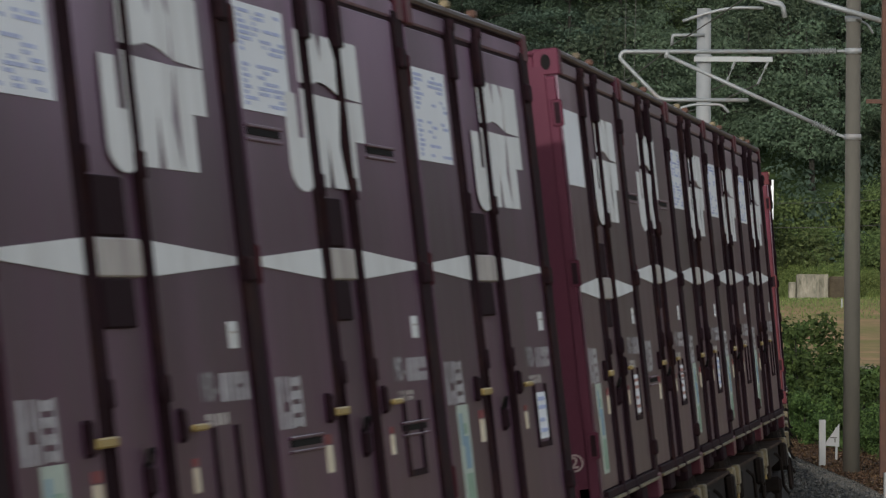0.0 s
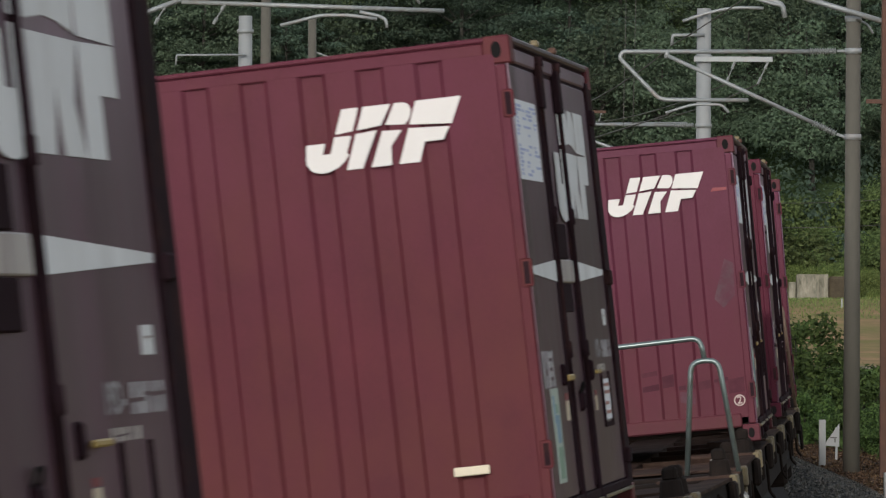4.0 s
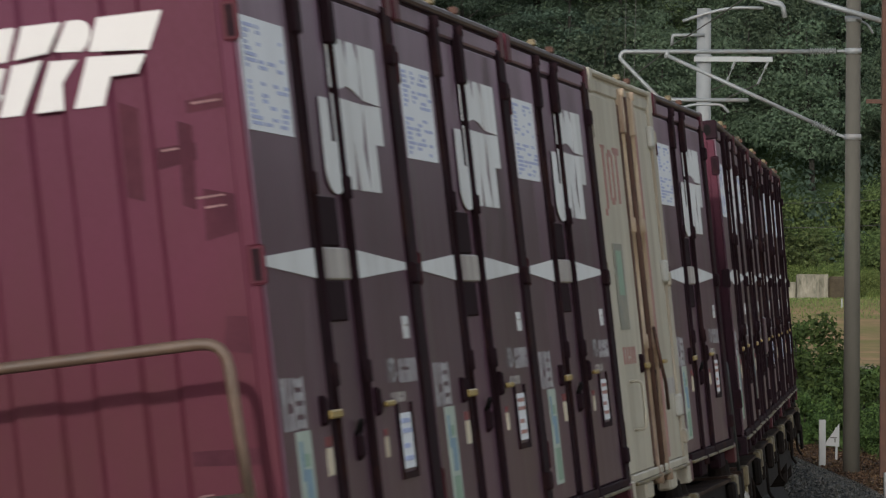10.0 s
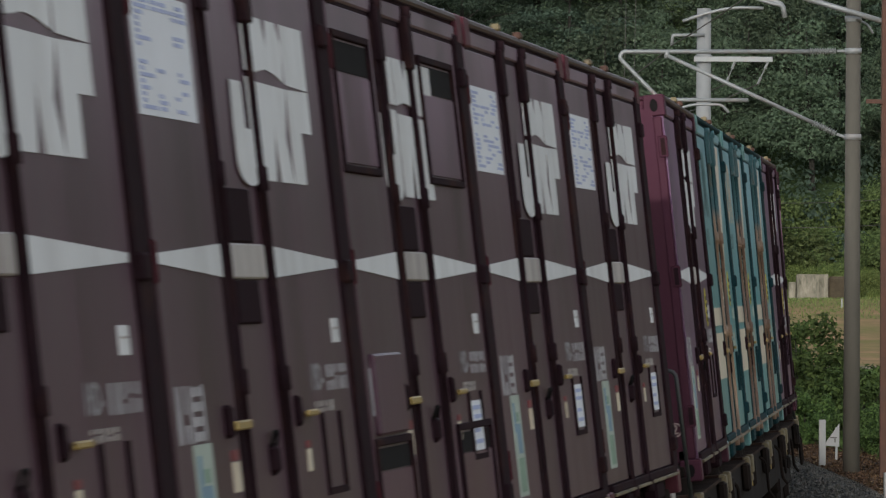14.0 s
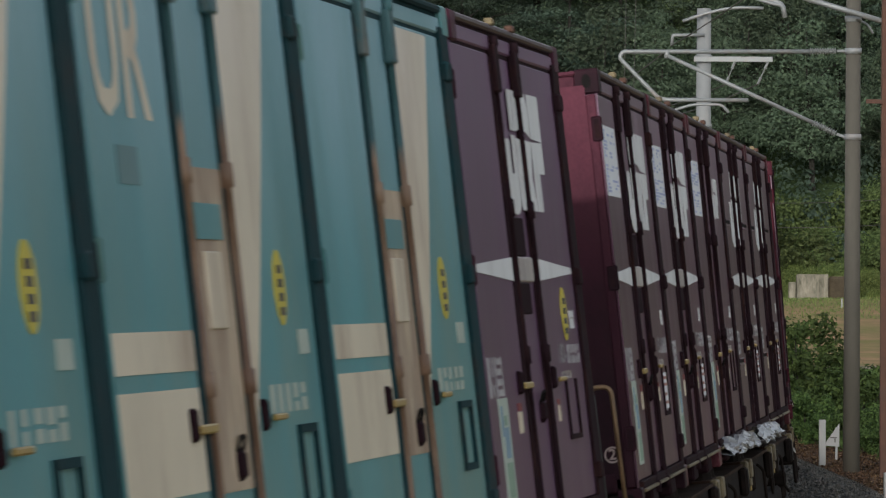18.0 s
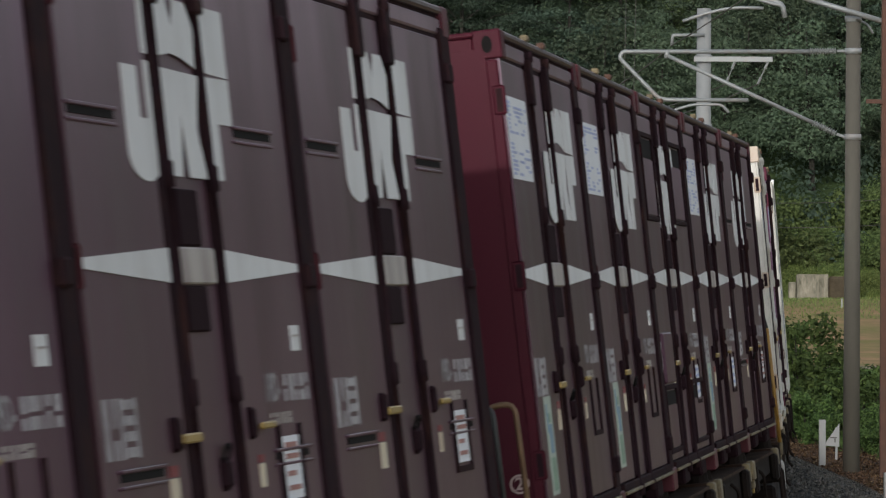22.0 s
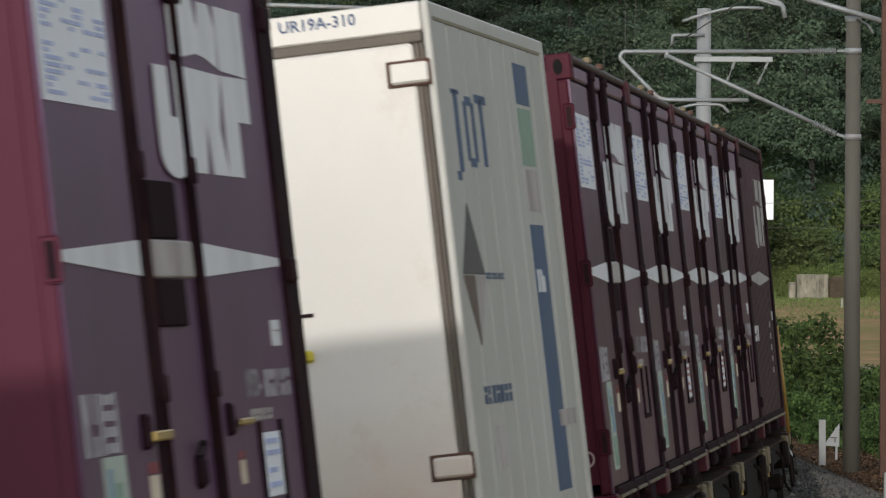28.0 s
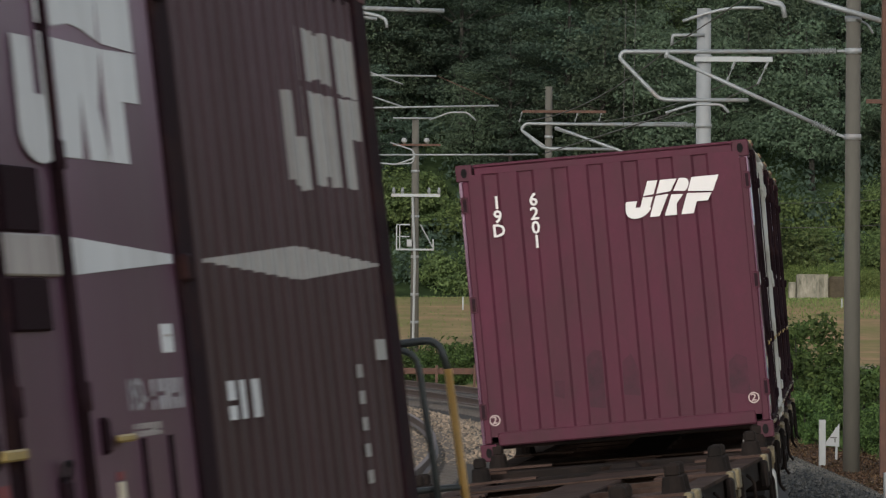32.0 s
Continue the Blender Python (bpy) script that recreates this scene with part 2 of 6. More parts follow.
M_PALE = material("pale_green_sheet", (0.36, 0.42, 0.36), 0.6, var=0.12, scale=6, bump=0.0)
M_YELLOW = material("yellow_handle_paint", (0.32, 0.225, 0.065), 0.5, var=0.2, scale=20, dirt=(0.16, 0.10, 0.04), dirt_amount=0.6, bump=0.1)
M_OVAL = material("yellow_sticker", (0.50, 0.42, 0.03), 0.5, var=0.1, scale=10, bump=0.0)
M_STREAK = material("dull_red_paint", (0.17, 0.013, 0.02), 0.5, var=0.2, scale=8, bump=0.0)
M_BLACK = material("black_rubber", (0.010, 0.009, 0.009), 0.9, spec=0.1, var=0.3, scale=10, bump=0.1)
M_STEEL = material("wagon_steel", (0.011, 0.009, 0.008), 0.85, spec=0.08, var=0.35, scale=4, dirt=(0.024, 0.016, 0.013), dirt_amount=0.6, bump=0.2, hi=0.52)
M_SHELF = material("worn_brown_shelf", (0.06, 0.038, 0.03), 0.9, spec=0.06, var=0.35, scale=6, dirt=(0.035, 0.022, 0.018), dirt_amount=0.7, bump=0.2)
M_RING = material("dull_ring_paint", (0.36, 0.28, 0.26), 0.6, var=0.2, scale=8, bump=0.0)
M_TOPRAIL = material("dark_purple_rail_paint", (0.050, 0.029, 0.036), 0.5, var=0.3, scale=3, dirt=(0.09, 0.06, 0.055), dirt_amount=0.5, bump=0.08)
M_HOUSING = material("tan_lock_housing", (0.17, 0.135, 0.070), 0.7, var=0.35, scale=8, dirt=(0.03, 0.021, 0.015), dirt_amount=0.8, bump=0.2, hi=0.56)
M_DECK = material("rusty_brown_deck", (0.030, 0.018, 0.014), 0.9, spec=0.06, var=0.35, scale=4, dirt=(0.085, 0.056, 0.042), dirt_amount=0.6, bump=0.2, hi=0.55)
M_RAILGREEN = material("green_grey_handrail_metal", (0.15, 0.185, 0.18), 0.35, metal=0.6, var=0.2, scale=10, dirt=RUST, dirt_amount=0.3, bump=0.05)
M_RAILBROWN = material("brown_handrail_paint", (0.10, 0.065, 0.045), 0.55, var=0.3, scale=10, dirt=RUST, dirt_amount=0.5, bump=0.05)
M_RAILYELLOW = material("yellow_handrail_paint", (0.30, 0.17, 0.03), 0.5, var=0.2, scale=8, dirt=RUST, dirt_amount=0.4, bump=0.05)
M_RAILTAN = material("worn_tan_handrail_paint", (0.15, 0.092, 0.045), 0.6, var=0.3, scale=8, dirt=RUST, dirt_amount=0.5, bump=0.05)
M_SMEAR = material("pale_scuff", (0.092, 0.052, 0.062), 0.6, spec=0.1, var=0.35, scale=7, dirt=(0.083, 0.020, 0.036), dirt_amount=0.95, bump=0.0, hi=0.5)
M_RAILDARK = material("dark_handrail_paint", (0.03, 0.035, 0.035), 0.5, var=0.2, scale=8, bump=0.05)
M_RAILWHITE = material("white_grab_paint", (0.32, 0.32, 0.30), 0.5, var=0.2, scale=8, dirt=RUST, dirt_amount=0.3, bump=0.05)
M_WHEEL = material("wheel_steel", (0.05, 0.035, 0.028), 0.6, metal=0.4, var=0.3, scale=6, bump=0.1)
M_CONCRETE = material("pole_concrete", (0.076, 0.071, 0.057), 0.9, var=0.18, scale=2.5, dirt=(0.11, 0.095, 0.08), dirt_amount=0.5, bump=0.2, streak=6.0)
M_GALV = material("galvanised_tube", (0.22, 0.235, 0.235), 0.5, metal=0.25, var=0.12, scale=5, dirt=(0.25, 0.15, 0.10), dirt_amount=0.35, bump=0.03)
M_WHITEPOLE = material("pale_grey_pole", (0.20, 0.21, 0.21), 0.7, var=0.12, scale=3, dirt=(0.26, 0.25, 0.23), dirt_amount=0.4, bump=0.05, streak=5.0)
M_RUSTY = material("rusty_steel", (0.075, 0.036, 0.023), 0.85, var=0.35, scale=5, dirt=(0.05, 0.03, 0.025), dirt_amount=0.5, bump=0.2)
M_INSUL = material("grey_insulator", (0.16, 0.17, 0.165), 0.35, var=0.1, scale=8, bump=0.0)
M_WIRE = material("dark_wire", (0.06, 0.055, 0.05), 0.6, var=0.2, scale=8, bump=0.0)
M_BALLAST = material("ballast_bed", (0.05, 0.045, 0.04), 0.95, spec=0.1, var=0.45, scale=9, dirt=(0.07, 0.055, 0.045), dirt_amount=0.6, bump=0.6, fine=25)
M_RAILTOP = material("worn_rail", (0.07, 0.045, 0.035), 0.6, metal=0.15, var=0.25, scale=5, bump=0.05)
M_SLEEPER = material("concrete_sleeper", (0.075, 0.062, 0.05), 0.9, var=0.2, scale=5, bump=0.2)
M_WALL = material("old_concrete_wall", (0.23, 0.21, 0.165), 0.95, spec=0.1, var=0.45, scale=3.5, dirt=(0.07, 0.07, 0.05), dirt_amount=0.85, bump=0.2, streak=3.0, hi=0.55)
M_BOARD = material("bright_white_board", (0.78, 0.79, 0.80), 0.5, var=0.03, scale=2, dirt=(0.65, 0.65, 0.62), dirt_amount=0.3, bump=0.02)
M_SIGN = material("white_sign_paint", (0.23, 0.235, 0.23), 0.5, var=0.05, scale=6, dirt=(0.4, 0.38, 0.33), dirt_amount=0.3, bump=0.02)
M_SOIL = material("brown_earth_face", (0.062, 0.050, 0.034), 0.95, spec=0.03, var=0.4, scale=3, bump=0.5)
M_BARK = material("bark", (0.022, 0.020, 0.015), 0.95, var=0.35, scale=4, bump=0.4, streak=4.0)


def leaf_material(name, base, var=0.3, trans=0.4, swing=True):
    m = bpy.data.materials.new(name)
    m.use_nodes = True
    n, l = m.node_tree.nodes, m.node_tree.links
    b = n["Principled BSDF"]
    b.inputs["Roughness"].default_value, b.inputs["Specular IOR Level"].default_value = 0.6, 0.12
    g = n.new("ShaderNodeNewGeometry")
    oi = n.new("ShaderNodeObjectInfo")
    mix = n.new("ShaderNodeMix")
    mix.data_type = "RGBA"
    mix.inputs[6].default_value = (*[c * (1 - var) for c in base], 1)
    mix.inputs[7].default_value = (min(1, base[0] * (1 + var * 1.5)), base[1] * (1 + var), base[2] * (1 + var * 0.5), 1)
    l.new(g.outputs["Random Per Island"], mix.inputs[0])
    hsv = n.new("ShaderNodeHueSaturation")
    r = n.new("ShaderNodeMapRange")
    r.inputs[3].default_value, r.inputs[4].default_value = 0.72, 1.3
    l.new(oi.outputs["Random"], r.inputs[0])
    l.new(r.outputs[0], hsv.inputs["Value"])
    r2 = n.new("ShaderNodeMapRange")
    r2.inputs[3].default_value, r2.inputs[4].default_value = 0.485, 0.515
    l.new(oi.outputs["Random"], r2.inputs[0])
    l.new(r2.outputs[0], hsv.inputs["Hue"])
    l.new(mix.outputs[2], hsv.inputs["Color"])
    l.new(hsv.outputs[0], b.inputs["Base Color"])
    t = n.new("ShaderNodeBsdfTranslucent")
    l.new(hsv.outputs[0], t.inputs["Color"])
    ms = n.new("ShaderNodeMixShader")
    ms.inputs[0].default_value = trans
    l.new(b.outputs[0], ms.inputs[1])
    l.new(t.outputs[0], ms.inputs[2])
    l.new(ms.outputs[0], n["Material Output"].inputs[0])
    return m


M_LEAF = leaf_material("forest_leaf", (0.082, 0.117, 0.076), 0.16)
M_LEAF_DEEP = leaf_material("deep_forest_leaf", (0.065, 0.098, 0.071), 0.16)
M_LEAF_LIGHT = leaf_material("bamboo_leaf", (0.102, 0.145, 0.070), 0.18)
M_BUSH = leaf_material("bush_leaf", (0.062, 0.108, 0.038), 0.5)
M_BUSH_LIGHT = leaf_material("bright_bush_leaf", (0.135, 0.185, 0.066), 0.35)
M_BUSH_BANK = leaf_material("bank_scrub_leaf", (0.098, 0.145, 0.060), 0.4)
M_LITTER = leaf_material("fallen_leaf", (0.056, 0.040, 0.029), 0.6, 0.1)
M_STONE_BROWN = leaf_material("brown_ballast_stone", (0.19, 0.17, 0.14), 0.5, 0.0)
M_STONE = leaf_material("ballast_stone", (0.055, 0.060, 0.062), 0.6, 0.0)
M_DRYGRASS = leaf_material("dry_grass_blade", (0.12, 0.085, 0.05))


# ---------------------------------------------------------------- mesh tools
def quads(bm, ring_a, ring_b, close=True):
    n = len(ring_a)
    for i in range(n if close else n - 1):
        k = (i + 1) % n
        bm.faces.new((ring_a[i], ring_a[k], ring_b[k], ring_b[i]))


def box(bm, x0, x1, y0, y1, z0, z1, bev=0.0):
    """A box, its edges rounded off by bev."""
    v = bmesh.ops.create_cube(bm, size=1.0)["verts"]
    for q in v:
        q.co = Vector((x0 + (q.co.x + 0.5) * (x1 - x0), y0 + (q.co.y + 0.5) * (y1 - y0), z0 + (q.co.z + 0.5) * (z1 - z0)))
    if bev:
        e = list({e for q in v for e in q.link_edges})
        bmesh.ops.bevel(bm, geom=e, offset=bev, segments=1, affect="EDGES")
    return bm


def tube(bm, pts, r, n=8, caps=True):
    """A round bar through the points; r may be a list."""
    pts = [Vector(p) for p in pts]
    rings = []
    for i, p in enumerate(pts):
        d = (pts[min(i + 1, len(pts) - 1)] - pts[max(i - 1, 0)]).normalized()
        a = d.orthogonal().normalized() if i == 0 else (a - a.dot(d) * d).normalized()
        b = d.cross(a)
        rr = r[i] if isinstance(r, (list, tuple)) else r
        rings.append([bm.verts.new(p + rr * (math.cos(2 * math.pi * k / n) * a + math.sin(2 * math.pi * k / n) * b)) for k in range(n)])
    for i in range(len(rings) - 1):
        quads(bm, rings[i], rings[i + 1])
    if caps:
        bm.faces.new(rings[0][::-1])
        bm.faces.new(rings[-1])
    return bm


def rounded(pts, r=0.08, n=4):
    """The points of a bent bar, its corners rounded."""
    pts = [Vector(p) for p in pts]
    out = [pts[0]]
    for a, b, c in zip(pts, pts[1:], pts[2:]):
        u, w = (a - b), (c - b)
        d = min(r, u.length * 0.45, w.length * 0.45)
        p0, p1 = b + u.normalized() * d, b + w.normalized() * d
        for k in range(n + 1):
            f = k / n
            out.append((1 - f) ** 2 * p0 + 2 * f * (1 - f) * b + f * f * p1)
    out.append(pts[-1])
    return out


def prism(bm, outline, thick, place):
    """A flat outline (u, v) given thickness; place(u, v, h) gives the point."""
    a = [bm.verts.new(place(u, v, 0.0)) for u, v in outline]
    b = [bm.verts.new(place(u, v, thick)) for u, v in outline]
    quads(bm, a, b)
    bm.faces.new(b)
    bm.faces.new(a[::-1])
    return bm


def done(bm, name, smooth=False):
    bmesh.ops.recalc_face_normals(bm, faces=bm.faces)
    me = bpy.data.meshes.new(name)
    bm.to_mesh(me)
    bm.free()
    if smooth:
        me.polygons.foreach_set("use_smooth", [True] * len(me.polygons))
    return me


def part(name, bm, mat, parent, label="", smooth=False):
    """One mesh object under a thing or a part."""
    me = bm if isinstance(bm, bpy.types.Mesh) else done(bm, name, smooth)
    if not me.materials:
        me.materials.append(mat)
    ob = new(name, me)
    ob.parent = parent
    return tagged(ob, label) if label else ob


def thing(name, label, category, group="", kind=""):
    return tagged(new(name), label, category, group, kind)


def solid(name, bm, mat, label, category="", group="", kind="", smooth=False):
    """A thing of one mesh."""
    me = bm if isinstance(bm, bpy.types.Mesh) else done(bm, name, smooth)
    me.materials.append(mat)
    return tagged(new(name, me), label, category, group, kind)


def B():
    return bmesh.new()


def boxed(*dims, bev=0.0):
    return box(B(), *dims, bev=bev)


def many(boxes, bev=0.0):
    bm = B()
    for d in boxes:
        box(bm, *d, bev=bev)
    return bm


_words = {}


def words(text, size):
    """A flat mesh of the written text, standing in its xz plane, middle at the origin."""
    if (text, size) not in _words:
        cu = bpy.data.curves.new("writing", "FONT")
        cu.body, cu.size, cu.align_x, cu.align_y, cu.resolution_u = text, size, "CENTER", "CENTER", 2
        cu.offset = size * 0.018
        ob = bpy.data.objects.new("writing", cu)
        me = bpy.data.meshes.new_from_object(ob)
        me.transform(Matrix.Rotation(radians(90), 4, "X"))
        bpy.data.objects.remove(ob)
        bpy.data.curves.remove(cu)
        _words[text, size] = me
    return _words[text, size].copy()


# ---------------------------------------------------------------- freight containers
# In a container's space: x to the side that is seen, y back along the train, z up from its feet; u runs from its front end.
HW, HL, CH = 1.225, 1.8575, 2.5


def side_at(u, z, h=0.0):
    return Vector((HW - 0.022 + h, u - HL, z))


def front_at(w, z, h=0.0):
    return Vector((w, -HL + 0.012 - h, z))


def side_patch(bm, u0, u1, z0, z1, h=0.006, base=0.0):
    return prism(bm, [(u0, z0), (u1, z0), (u1, z1), (u0, z1)], h, lambda u, v, t: side_at(u, v, base + t))


def corrugated_end(y, sign, depth=0.022, period=0.294, first=-1.03, count=7):
    """An end wall pressed into upright ribs, with a real thickness."""
    prof = [(-1.14, 0.0)]
    for i in range(count):
        a = first + i * period
        prof += [(a, 0.0), (a + 0.022, -depth), (a + period * 0.5 - 0.022, -depth), (a + period * 0.5, 0.0)]
    prof.append((1.14, 0.0))
    bm = B()
    rows = []
    for z in (0.2, 2.41):
        rows.append([bm.verts.new((x, y + sign * d, z)) for x, d in prof])
        rows.append([bm.verts.new((x, y + sign * (d - 0.05), z)) for x, d in prof])
    f0, b0, f1, b1 = rows
    quads(bm, f0, f1, False)
    quads(bm, b0, b1, False)
    quads(bm, f0, b0, False)
    quads(bm, f1, b1, False)
    for k in (0, -1):
        bm.faces.new((f0[k], f1[k], b1[k], b0[k]))
    return bm


def arc(cx, cz, r, a0, a1, n=7, sx=1.0):
    return [(cx + sx * r * math.cos(radians(a0 + (a1 - a0) * i / n)), cz + r * math.sin(radians(a0 + (a1 - a0) * i / n))) for i in range(n + 1)]


def emblem(place):
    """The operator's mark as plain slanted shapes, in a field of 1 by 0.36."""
    s = lambda x, z: (x + (z - 0.18) * 0.42, z)
    shapes = [
        [s(*p) for p in [(0.0, 0.17), (0.13, 0.17), (0.13, 0.105), (0.185, 0.105), (0.185, 0.20), (0.30, 0.20), (0.30, 0.10)] + arc(0.17, 0.11, 0.115, -10, -170, 8, 1.3)],
        [s(0.185, 0.215), s(0.30, 0.225), s(0.30, 0.36), s(0.185, 0.36)],
        [s(*p) for p in [(0.33, 0.0), (0.44, 0.0), (0.47, 0.215), (0.33, 0.205)]],
        [s(*p) for p in [(0.33, 0.225), (0.49, 0.24)] + [(0.52, 0.36), (0.33, 0.36)]],
        [s(*p) for p in [(0.52, 0.24), (0.655, 0.23)] + arc(0.60, 0.28, 0.08, -20, 90, 5) + [(0.545, 0.36)]],
        [s(*p) for p in [(0.50, 0.0), (0.64, 0.0), (0.60, 0.11), (0.645, 0.20), (0.51, 0.205)]],
        [s(*p) for p in [(0.69, 0.0), (0.83, 0.0), (0.83, 0.115), (0.955, 0.115), (0.975, 0.19), (0.69, 0.205)]],
        [s(*p) for p in [(0.69, 0.225), (0.985, 0.205), (1.0, 0.36), (0.69, 0.36)]],
    ]
    return [prism(B(), o, 0.008, place) for o in shapes]


# the same mark as it is stretched upright over the doors, in a field of 1 by 1
TALL = [
    [(0.0, 0.58), (0.13, 0.58), (0.13, 0.30), (0.20, 0.30), (0.20, 0.62), (0.285, 0.62), (0.285, 0.12)] + arc(0.14, 0.10, 0.145, -5, -175, 8),
    [(0.20, 0.66), (0.29, 0.66), (0.29, 1.0), (0.20, 1.0)],
    [(0.31, 0.0), (0.46, 0.0), (0.50, 0.35), (0.53, 0.0), (0.70, 0.0), (0.64, 0.28), (0.70, 0.59), (0.31, 0.60)],
    [(0.31, 0.655), (0.46, 0.69), (0.56, 0.675), (0.68, 0.63), (0.70, 0.86), (0.64, 1.0), (0.53, 1.0), (0.50, 0.82), (0.46, 1.0), (0.31, 1.0)],
    [(0.71, 0.0), (0.86, 0.0), (0.86, 0.33), (1.0, 0.33), (1.0, 0.60), (0.71, 0.59)],
    [(0.71, 0.62), (1.0, 0.606), (1.0, 1.0), (0.71, 1.0)],
]


def tall_emblem(u0, z0, w, h):
    bm = B()
    for o in TALL:
        prism(bm, [(u0 + a * w, z0 + b * h) for a, b in o], 0.004, lambda u, v, t: side_at(u, v, 0.001 + t))
    return bm


def print_bars(rng, u0, u1, z0, z1, blocks=2):
    """Writing that cannot be read, as plain bars: a column of dots, short lines and a few stray dashes."""
    bm, w = B(), u1 - u0
    hh = (z1 - z0) / blocks
    for b in range(blocks):
        a0, a1 = z0 + b * hh + 0.10 * hh, z0 + (b + 1) * hh - 0.08 * hh
        for r in range(8):
            za, zb = a0 + (a1 - a0) * r / 8, a0 + (a1 - a0) * (r + 0.62) / 8
            side_patch(bm, u0 + 0.07 * w, u0 + rng.choice((0.13, 0.2, 0.3)) * w, za, zb, 0.002, 0.0045)
            u = u0 + 0.36 * w
            while u < u1 - 0.12 * w:
                d = w * rng.uniform(0.04, 0.16)
                if rng.random() < 0.36:
                    side_patch(bm, u, min(u + d, u1 - 0.03), za, zb, 0.002, 0.0045)
                u += d + w * 0.03
    return bm


def code_row(c, mat, rng, u0, u1, z0, z1, n, h=0.003):
    """A row of unreadable signs as plain bars, some of them in two blocks."""
    w, bm = (u1 - u0) / n, B()
    for i in range(n):
        a, b = u0 + i * w, u0 + (i + rng.choice((0.40, 0.55, 0.60, 0.66))) * w
        m = (z0 + z1) / 2 + rng.uniform(-0.12, 0.12) * (z1 - z0)
        g = (z1 - z0) * 0.07
        for za, zb in ((z0, m - g), (m + g, z1)) if rng.random() < 0.6 else ((z0, z1),):
            side_patch(bm, a, b, za, zb, 0.002, h - 0.002)
    return tagged(part("code_print", bm, mat, c, "worn white code as plain bars"), kind="stuff")


def maker_code(c, mat, rng):
    """The large code near the front: two upright bars beside a ladder of short ones."""
    bm = B()
    for a, b, z0, z1 in ((0.20, 0.27, 0.74, 0.925), (0.33, 0.37, 0.835, 0.925), (0.32, 0.38, 0.74, 0.80), (0.42, 0.46, 0.74, 0.925), (0.63, 0.66, 0.74, 0.925)):
        side_patch(bm, a, b, z0, z1, 0.002, 0.001)
    for k in range(4):
        side_patch(bm, 0.475, 0.615, 0.745 + 0.048 * k, 0.775 + 0.048 * k, 0.002, 0.001)
    tagged(part("code_print", bm, mat, c, "worn white code as plain bars"), kind="stuff")


def serial(c, mat, rng, u, z):
    """Type code, a dash and bars in place of the worn digits; a fainter small row below."""
    w = part("type_code", words("19D-", 0.135), mat, c, "stencilled white type code")
    w.matrix_basis = Matrix.Translation(side_at(u + 0.19, z + 0.048, 0.003)) @ pose(0, 0, 0, 0, 0, 90)
    code_row(c, mat, rng, u + 0.40, u + 0.90, z, z + 0.095, 5)
    code_row(c, M_PLATE, rng, u + 0.10, u + 0.52, z - 0.075, z - 0.035, 5)


